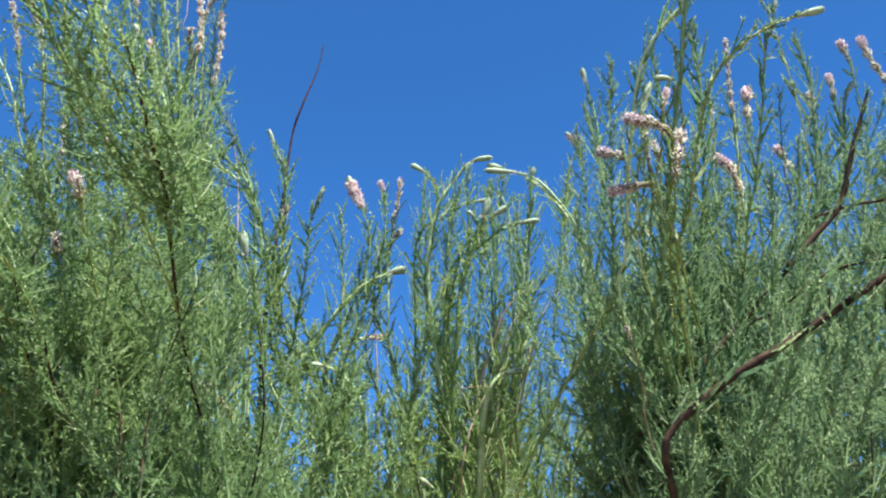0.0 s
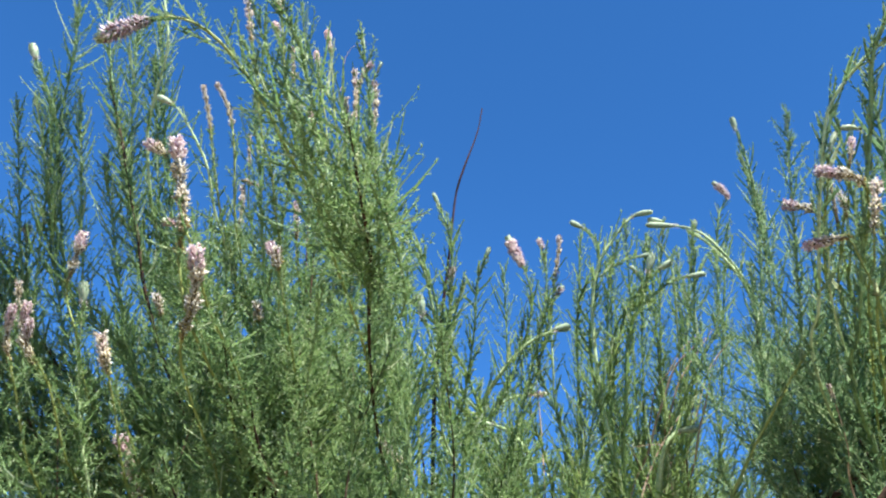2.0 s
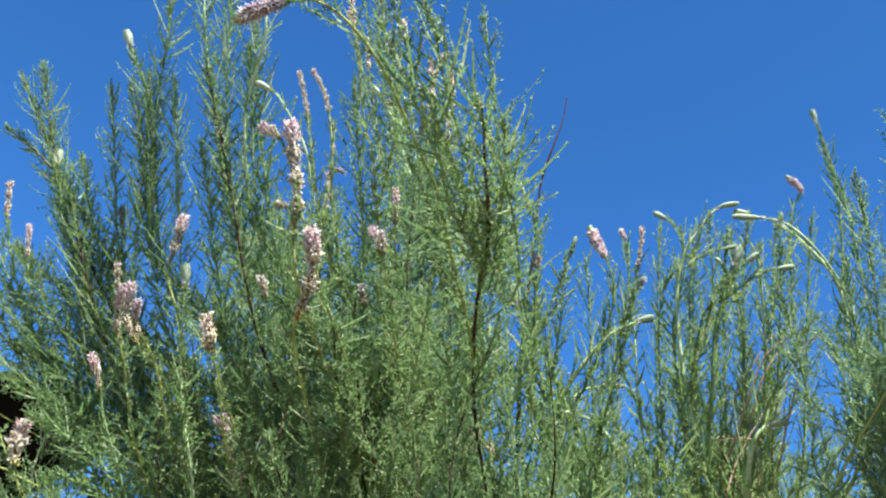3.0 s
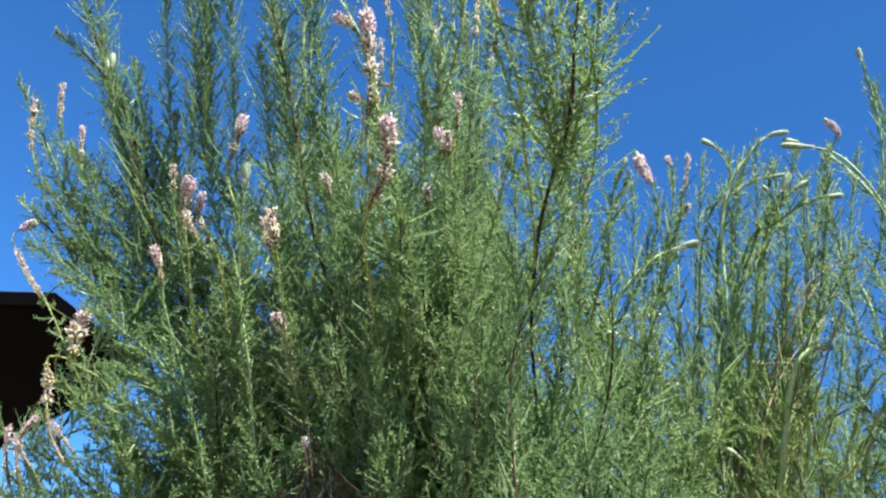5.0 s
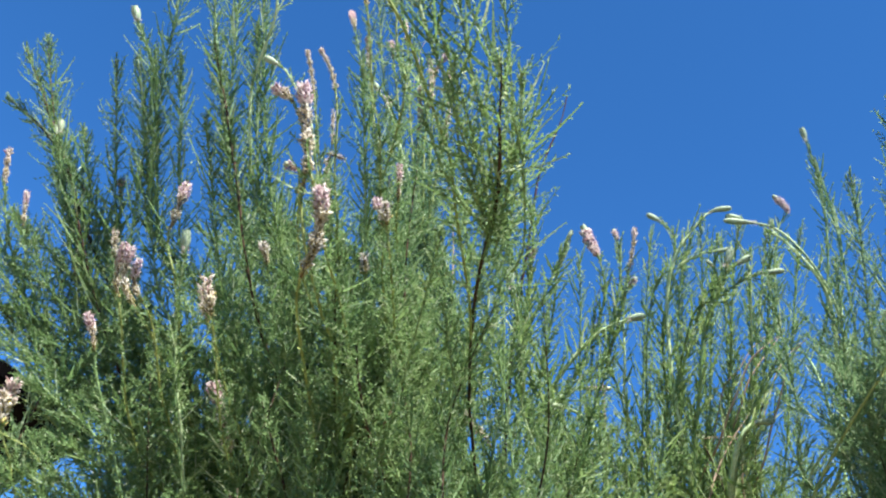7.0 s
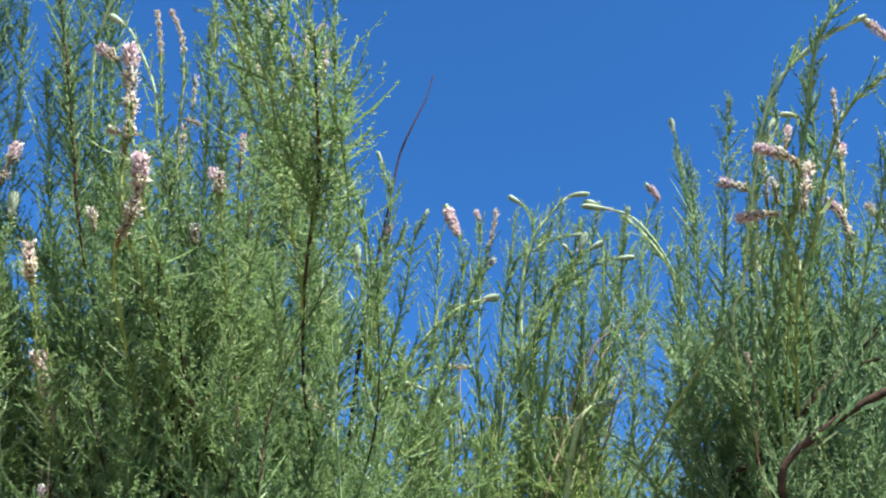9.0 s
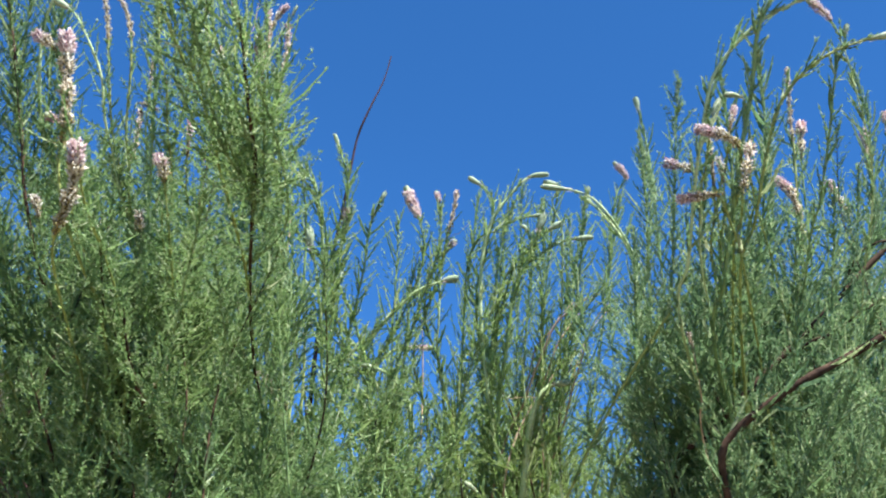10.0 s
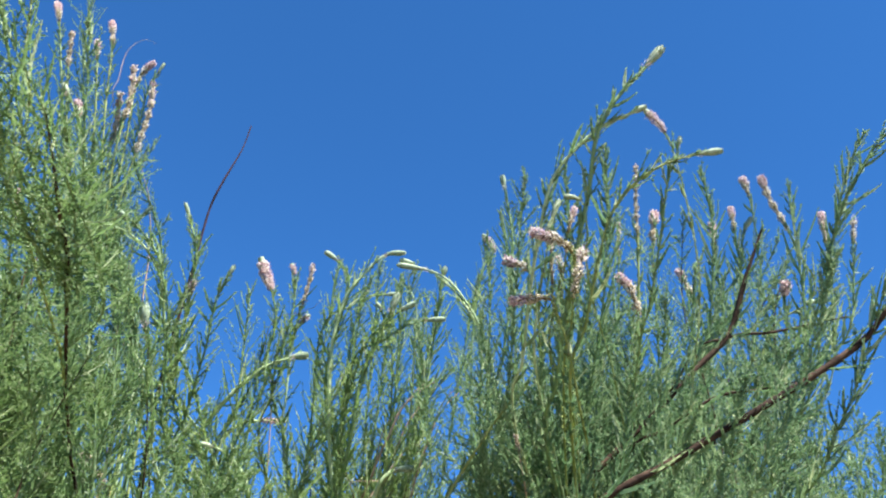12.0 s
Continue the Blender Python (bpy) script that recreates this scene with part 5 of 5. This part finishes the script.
stem("left", "olive", [(-0.815, 0.783, 1.654), (-0.787, 0.787, 1.621), (-0.760, 0.791, 1.595), (-0.734, 0.790, 1.568), (-0.707, 0.789, 1.535), (-0.681, 0.805, 1.498)], tip=("fluff", 0.079, 0.0095), leafy=0.25, reach=0.013, thick=0.0008)
stem("left", "olive", [(-0.690, 0.780, 1.455), (-0.670, 0.783, 1.438), (-0.647, 0.786, 1.419), (-0.630, 0.798, 1.404), (-0.612, 0.820, 1.389)], tip=("mix", 0.041, 0.0077), leafy=0, thick=0.0008)
stem("left", "olive", [(-0.690, 0.760, 1.453), (-0.701, 0.762, 1.439), (-0.701, 0.765, 1.420), (-0.681, 0.773, 1.399), (-0.665, 0.792, 1.372)], tip=("mix", 0.055, 0.0085), leafy=0, thick=0.0007)
stem("left", "olive", [(-0.720, 0.762, 1.443), (-0.718, 0.765, 1.422), (-0.712, 0.774, 1.396), (-0.703, 0.793, 1.369)], tip=("mix", 0.055, 0.0085), leafy=0, thick=0.0007)
stem("left", "olive", [(-0.710, 0.763, 1.434), (-0.702, 0.766, 1.412), (-0.695, 0.775, 1.387), (-0.684, 0.794, 1.360)], tip=("mix", 0.045, 0.0085), leafy=0, thick=0.0007)
stem("left", "green", [(-0.693, 0.774, 1.501), (-0.680, 0.781, 1.489), (-0.663, 0.788, 1.474), (-0.650, 0.822, 1.450)], leafy=1.1, reach=0.018, thick=0.0010)
stem("left", "green", [(-0.700, 0.769, 1.534), (-0.685, 0.781, 1.520), (-0.669, 0.794, 1.501), (-0.657, 0.828, 1.477)], leafy=1.1, reach=0.018, thick=0.0010)
stem("left", "green", [(-0.666, 0.791, 1.525), (-0.649, 0.799, 1.504), (-0.632, 0.808, 1.477), (-0.624, 0.842, 1.447)], leafy=1.1, reach=0.021, thick=0.0010)
stem("left", "green", [(-0.641, 0.787, 1.481), (-0.624, 0.796, 1.456), (-0.608, 0.804, 1.430), (-0.599, 0.839, 1.395)], leafy=1.1, reach=0.021, thick=0.0010)
stem("left", "green", [(-0.643, 0.784, 1.427), (-0.631, 0.792, 1.408), (-0.617, 0.811, 1.381), (-0.603, 0.835, 1.355)], leafy=1.2, reach=0.026, thick=0.0013)
stem("left", "green", [(-0.666, 0.777, 1.406), (-0.657, 0.790, 1.388), (-0.643, 0.814, 1.362), (-0.629, 0.838, 1.336)], leafy=1.2, reach=0.025, thick=0.0013)
stem("left", "green", [(-0.703, 0.779, 1.393), (-0.692, 0.792, 1.375), (-0.672, 0.816, 1.349), (-0.651, 0.839, 1.324)], leafy=1.2, reach=0.025, thick=0.0013)
stem("left", "green", [(-0.618, 0.803, 1.435), (-0.602, 0.817, 1.412), (-0.581, 0.831, 1.383), (-0.562, 0.856, 1.352)], leafy=1.2, reach=0.026, thick=0.0013)
stem("left", "green", [(-0.632, 0.821, 1.523), (-0.604, 0.835, 1.497), (-0.562, 0.849, 1.468), (-0.520, 0.865, 1.428)], leafy=1.2, reach=0.027, thick=0.0014)
stem("left", "green", [(-0.591, 0.820, 1.462), (-0.568, 0.836, 1.445), (-0.538, 0.852, 1.423), (-0.505, 0.870, 1.390)], leafy=1.2, reach=0.027, thick=0.0013)
stem("left", "green", [(-0.185, 0.390, 1.734), (-0.172, 0.411, 1.708), (-0.154, 0.444, 1.683), (-0.140, 0.481, 1.654), (-0.141, 0.557, 1.652), (-0.154, 0.644, 1.646)], leafy=0.7, reach=0.025, thick=0.0012)
stem("right", "green", [(0.166, 0.822, 1.880), (0.174, 0.848, 1.815), (0.178, 0.873, 1.752), (0.183, 0.899, 1.690)], leafy=1.2, reach=0.026, thick=0.0014)
stem("right", "green", [(0.199, 0.764, 1.929), (0.198, 0.791, 1.858), (0.198, 0.818, 1.789), (0.197, 0.845, 1.716)], leafy=1.2, reach=0.024, thick=0.0014)
stem("right", "green", [(0.176, 0.975, 1.867), (0.179, 0.994, 1.805), (0.181, 1.012, 1.746), (0.183, 1.031, 1.681)], leafy=1.2, reach=0.030, thick=0.0017)
stem("right", "green", [(0.097, 0.978, 1.848), (0.109, 0.995, 1.794), (0.121, 1.014, 1.735), (0.129, 1.032, 1.678)], leafy=1.2, reach=0.030, thick=0.0017)
stem("right", "green", [(0.241, 0.814, 1.933), (0.239, 0.840, 1.866), (0.236, 0.866, 1.801), (0.236, 0.893, 1.731)], leafy=1.2, reach=0.026, thick=0.0014)
stem("centre", "green", [(0.066, 1.183, 2.040), (0.068, 1.199, 1.974), (0.071, 1.217, 1.896), (0.073, 1.235, 1.812)], leafy=0.8, reach=0.037, thick=0.0020)
stem("centre", "green", [(0.105, 1.186, 2.018), (0.104, 1.201, 1.957), (0.105, 1.219, 1.880), (0.104, 1.237, 1.797)], leafy=0.8, reach=0.037, thick=0.0020)
stem("centre", "green", [(0.032, 1.125, 2.025), (0.034, 1.145, 1.949), (0.035, 1.166, 1.875), (0.037, 1.188, 1.788)], leafy=0.8, reach=0.035, thick=0.0019)
stem("centre", "green", [(-0.070, 1.045, 1.872), (-0.086, 1.066, 1.822), (-0.102, 1.088, 1.757), (-0.112, 1.110, 1.694)], leafy=0.8, reach=0.036, thick=0.0018)
stem("centre", "green", [(-0.136, 1.067, 1.928), (-0.132, 1.087, 1.858), (-0.130, 1.108, 1.782), (-0.126, 1.129, 1.709)], leafy=0.8, reach=0.037, thick=0.0018)
stem("left", "green", [(-0.161, 0.470, 1.791), (-0.153, 0.489, 1.739), (-0.150, 0.516, 1.696), (-0.158, 0.581, 1.682), (-0.176, 0.674, 1.678)], leafy=0.9, reach=0.017, thick=0.0010)
stem("left", "green", [(-0.142, 0.504, 1.707), (-0.146, 0.537, 1.686), (-0.158, 0.605, 1.683), (-0.176, 0.692, 1.677)], leafy=0.9, reach=0.017, thick=0.0010)
stem("left", "dry", [(-0.414, 0.759, 1.466), (-0.400, 0.767, 1.440), (-0.384, 0.776, 1.412), (-0.372, 0.801, 1.384)], leafy=0, thick=0.0010)
stem("left", "tan", [(-0.407, 0.758, 1.471), (-0.400, 0.768, 1.435), (-0.392, 0.789, 1.395)], leafy=0, thick=0.0009)
stem("left", "dry", [(-0.400, 0.756, 1.452), (-0.375, 0.764, 1.425), (-0.358, 0.789, 1.397)], leafy=0, thick=0.0010)
stem("left", "tan", [(-0.407, 0.756, 1.447), (-0.399, 0.765, 1.423), (-0.404, 0.789, 1.394)], leafy=0, thick=0.0007)
stem("left", "dry", [(-0.415, 0.763, 1.437), (-0.392, 0.770, 1.423), (-0.367, 0.777, 1.409), (-0.351, 0.800, 1.386)], leafy=0, thick=0.0007)
stem("centre", "tan", [(0.127, 1.082, 1.828), (0.105, 1.094, 1.814), (0.086, 1.106, 1.796), (0.071, 1.121, 1.759)], leafy=0, thick=0.0022)
stem("centre", "tan", [(0.156, 1.082, 1.822), (0.142, 1.094, 1.809), (0.132, 1.107, 1.788), (0.121, 1.123, 1.747)], leafy=0, thick=0.0018)
stem("left", "olive", [(-0.797, 0.778, 1.687), (-0.813, 0.779, 1.679), (-0.825, 0.781, 1.669), (-0.813, 0.783, 1.651)], tip=("pink", 0.022, 0.0127), leafy=0, thick=0.0008)
stem("left", "green", [(-0.520, 0.712, 2.089), (-0.505, 0.735, 1.996), (-0.486, 0.758, 1.902), (-0.465, 0.781, 1.813)], leafy=1.2, reach=0.029, thick=0.0016)
stem("left", "green", [(-0.684, 0.743, 2.012), (-0.656, 0.762, 1.925), (-0.628, 0.781, 1.835), (-0.600, 0.800, 1.744)], leafy=1.1, reach=0.029, thick=0.0016)
stem("left", "green", [(-0.350, 0.675, 1.921), (-0.341, 0.698, 1.847), (-0.333, 0.722, 1.777), (-0.325, 0.746, 1.702)], leafy=1.1, reach=0.027, thick=0.0015)
stem("left", "dark", [(-0.479, 0.930, 1.995), (-0.474, 0.935, 1.947), (-0.478, 0.950, 1.901)], tip=("spent", 0.085, 0.0110), leafy=0, thick=0.0016)
stem("left", "olive", [(-0.451, 0.925, 1.992), (-0.468, 0.925, 1.999), (-0.487, 0.930, 2.007), (-0.490, 0.935, 1.990), (-0.491, 0.950, 1.958)], tip=("fluff", 0.032, 0.0100), leafy=0, thick=0.0009)
stem("left", "olive", [(-0.498, 0.950, 2.105), (-0.493, 0.955, 2.067), (-0.490, 0.960, 2.038), (-0.491, 0.980, 2.001)], tip=("fluff", 0.055, 0.0095), leafy=0.5, reach=0.016, thick=0.0012)
stem("left", "olive", [(-0.302, 0.720, 1.816), (-0.300, 0.725, 1.795), (-0.301, 0.735, 1.779), (-0.305, 0.760, 1.759)], tip=("mix", 0.038, 0.0090), leafy=0.5, reach=0.015, thick=0.0011)
stem("left", "olive", [(-0.358, 0.581, 1.704), (-0.352, 0.585, 1.703), (-0.352, 0.600, 1.708), (-0.360, 0.630, 1.702)], tip=("pink", 0.014, 0.0090), leafy=0, thick=0.0008)
stem("right", "olive", [(0.229, 0.716, 1.860), (0.222, 0.716, 1.843), (0.219, 0.720, 1.828), (0.222, 0.760, 1.814)], tip=("bud", 0.024, 0.0070), leafy=0.3, reach=0.013, thick=0.0011)
stem("right", "olive", [(0.247, 0.730, 1.864), (0.243, 0.730, 1.847), (0.240, 0.735, 1.831), (0.243, 0.770, 1.815)], tip=("mix", 0.030, 0.0085), leafy=0.3, reach=0.013, thick=0.0011)
stem("right", "olive", [(0.231, 0.703, 1.855), (0.241, 0.703, 1.855), (0.250, 0.705, 1.852), (0.259, 0.730, 1.835)], tip=("bud", 0.018, 0.0062), leafy=0.3, reach=0.013, thick=0.0009)
stem("right", "olive", [(0.244, 0.677, 1.775), (0.240, 0.678, 1.754), (0.236, 0.685, 1.731), (0.238, 0.710, 1.714)], tip=("fluff", 0.046, 0.0125), leafy=0, thick=0.0013)
stem("right", "olive", [(0.227, 0.760, 1.845), (0.228, 0.762, 1.819), (0.230, 0.770, 1.799), (0.236, 0.800, 1.780)], tip=("spent", 0.050, 0.0080), leafy=0.3, reach=0.014, thick=0.0012)
stem("right", "olive", [(0.236, 0.770, 1.830), (0.239, 0.772, 1.816), (0.242, 0.780, 1.805), (0.248, 0.810, 1.787)], tip=("fluff", 0.026, 0.0110), leafy=0.3, reach=0.014, thick=0.0012)

def dead_twigs(count, centre, spread):
    """A tangle of short dry twigs, left bare low in a shrub."""
    for k in range(count):
        a = np.array(centre) + np.array(spread) * rng.uniform(-1, 1, 3)
        d = unit(np.array([rng.normal(-0.25, 0.5), rng.normal(-0.1, 0.3), rng.uniform(0.5, 1.1)]))
        b = a - d * rng.uniform(0.03, 0.06) + rng.normal(0, 0.006, 3)
        c = b - unit(d + np.array([0.1, -0.1, 0.5])) * 0.05
        stem("left", "tan" if k % 7 == 0 else "dark" if k % 2 else "dry", [tuple(a), tuple((a + b) / 2 + rng.normal(0, 0.004, 3)), tuple(b), tuple(c)], leafy=0, thick=rng.uniform(0.0006, 0.0012))


dead_twigs(26, (-0.388, 0.765, 1.425), (0.016, 0.010, 0.022))
stem("left", "dry", [(-0.403, 0.752, 1.449), (-0.400, 0.756, 1.436), (-0.394, 0.764, 1.412)], tip=("pink", 0.011, 0.0075), leafy=0, thick=0.0010)

# ---- the thicket between them ----
thicket("left", 16, (-0.42, 0.87, 1.68), (0.26, 0.09, 0.12))
thicket("left", 14, (-0.38, 0.91, 1.54), (0.23, 0.09, 0.08))
thicket("left", 3, (-0.28, 0.82, 1.71), (0.08, 0.08, 0.12), fan=0.18)
thicket("left", 5, (-0.54, 0.87, 1.88), (0.24, 0.08, 0.12), density=0.65, sides=6, fan=0.2, sort="airy")
thicket("left", 3, (-0.40, 0.82, 1.88), (0.09, 0.06, 0.10), density=0.7, sides=6, fan=0.18, sort="airy")
thicket("left", 20, (-0.36, 1.02, 1.70), (0.24, 0.06, 0.12), density=0.7, reach=0.036, fan=0.24, sort="rough")
thicket("left", 14, (-0.38, 1.06, 1.56), (0.24, 0.06, 0.08), density=0.7, reach=0.036, fan=0.24, sort="rough")
thicket("left", 9, (-0.60, 0.94, 1.52), (0.10, 0.06, 0.08), length=0.2, density=0.8, sides=7)
thicket("left", 9, (-0.62, 1.06, 1.97), (0.16, 0.05, 0.10), density=0.7, reach=0.036, sides=7, fan=0.2, sort="rough")
thicket("left", 4, (-0.44, 1.06, 2.00), (0.10, 0.05, 0.08), density=0.6, reach=0.036, sides=5, fan=0.15, sort="rough")
thicket("left", 12, (-0.38, 1.04, 1.82), (0.14, 0.05, 0.08), density=0.7, reach=0.034, fan=0.2, sort="rough")
thicket("left", 13, (-0.18, 1.07, 1.59), (0.09, 0.06, 0.09), density=0.7, reach=0.034, sort="rough")
thicket("left", 9, (-0.24, 0.93, 1.58), (0.08, 0.06, 0.08), density=0.7, reach=0.032, fan=0.2)
thicket("left", 6, (-0.68, 0.88, 1.43), (0.10, 0.05, 0.03), length=0.16, sides=5, density=0.9)
thicket("centre", 8, (0.06, 1.30, 1.86), (0.20, 0.14, 0.09), density=0.7, sides=7, reach=0.034, fan=0.18, sort="haze")
thicket("centre", 11, (0.04, 1.22, 1.66), (0.22, 0.12, 0.07), density=0.7, sides=7, reach=0.034, fan=0.20, sort="haze")
thicket("centre", 14, (0.14, 1.46, 1.80), (0.24, 0.10, 0.10), density=0.7, sides=7, reach=0.036, fan=0.24, sort="haze")
thicket("centre", 10, (-0.04, 1.42, 1.64), (0.20, 0.10, 0.06), density=0.7, sides=7, reach=0.036, fan=0.24, sort="haze")
thicket("centre", 9, (0.02, 1.52, 1.76), (0.24, 0.06, 0.08), density=0.7, sides=7, reach=0.040, fan=0.24, sort="rough")
thicket("right", 14, (0.32, 1.02, 1.80), (0.15, 0.12, 0.12), density=0.7, sides=8, fan=0.2, sort="feather")
thicket("right", 11, (0.34, 1.00, 1.63), (0.22, 0.10, 0.08), density=0.75, sides=8, sort="feather")
thicket("right", 8, (0.27, 0.94, 1.74), (0.10, 0.06, 0.08), fan=0.2, sort="feather")
thicket("right", 2, (0.20, 0.94, 1.66), (0.06, 0.05, 0.10), density=0.8, sides=7, sort="feather")
thicket("right", 7, (0.52, 0.84, 1.66), (0.14, 0.05, 0.08), length=0.20, density=0.75, sides=5, fan=0.12, sort="feather")
thicket("right", 11, (0.34, 1.03, 1.83), (0.07, 0.05, 0.09), density=1.0, reach=0.030, sides=10, fan=0.08, sort="feather")
thicket("right", 14, (0.36, 1.14, 1.80), (0.16, 0.06, 0.10), density=0.9, reach=0.034, sides=9, fan=0.22, sort="rough")
thicket("right", 12, (0.60, 1.34, 2.03), (0.20, 0.08, 0.12), density=0.7, sides=7, sort="rough")
thicket("right", 7, (0.38, 1.00, 2.00), (0.16, 0.10, 0.07), length=0.26, density=0.6, sides=4, fan=0.12, sort="feather")
thicket("right", 6, (0.57, 1.08, 2.06), (0.08, 0.06, 0.05), length=0.24, density=0.6, sides=5, fan=0.15, sort="feather")
thicket("back", 10, (-0.42, 1.22, 2.16), (0.06, 0.08, 0.14), density=0.7, sides=4, fan=0.15, sort="rough")
thicket("far", 12, (0.55, 1.64, 2.14), (0.35, 0.15, 0.18), density=0.6, sides=4, sort="rough")
thicket("far", 6, (0.20, 1.67, 1.94), (0.28, 0.10, 0.10), density=0.6, sides=6, sort="haze")
thicket("centre", 5, (-0.19, 1.30, 1.80), (0.06, 0.08, 0.06), density=0.7, sides=6, reach=0.034, fan=0.2, sort="haze")
thicket("right", 6, (0.72, 1.20, 1.84), (0.10, 0.06, 0.06), density=0.7, sides=6, fan=0.15, sort="rough")
thicket("left", 6, (-0.175, 0.80, 1.71), (0.05, 0.07, 0.06), length=0.26, density=0.7, sides=7, fan=0.2, sort="airy")
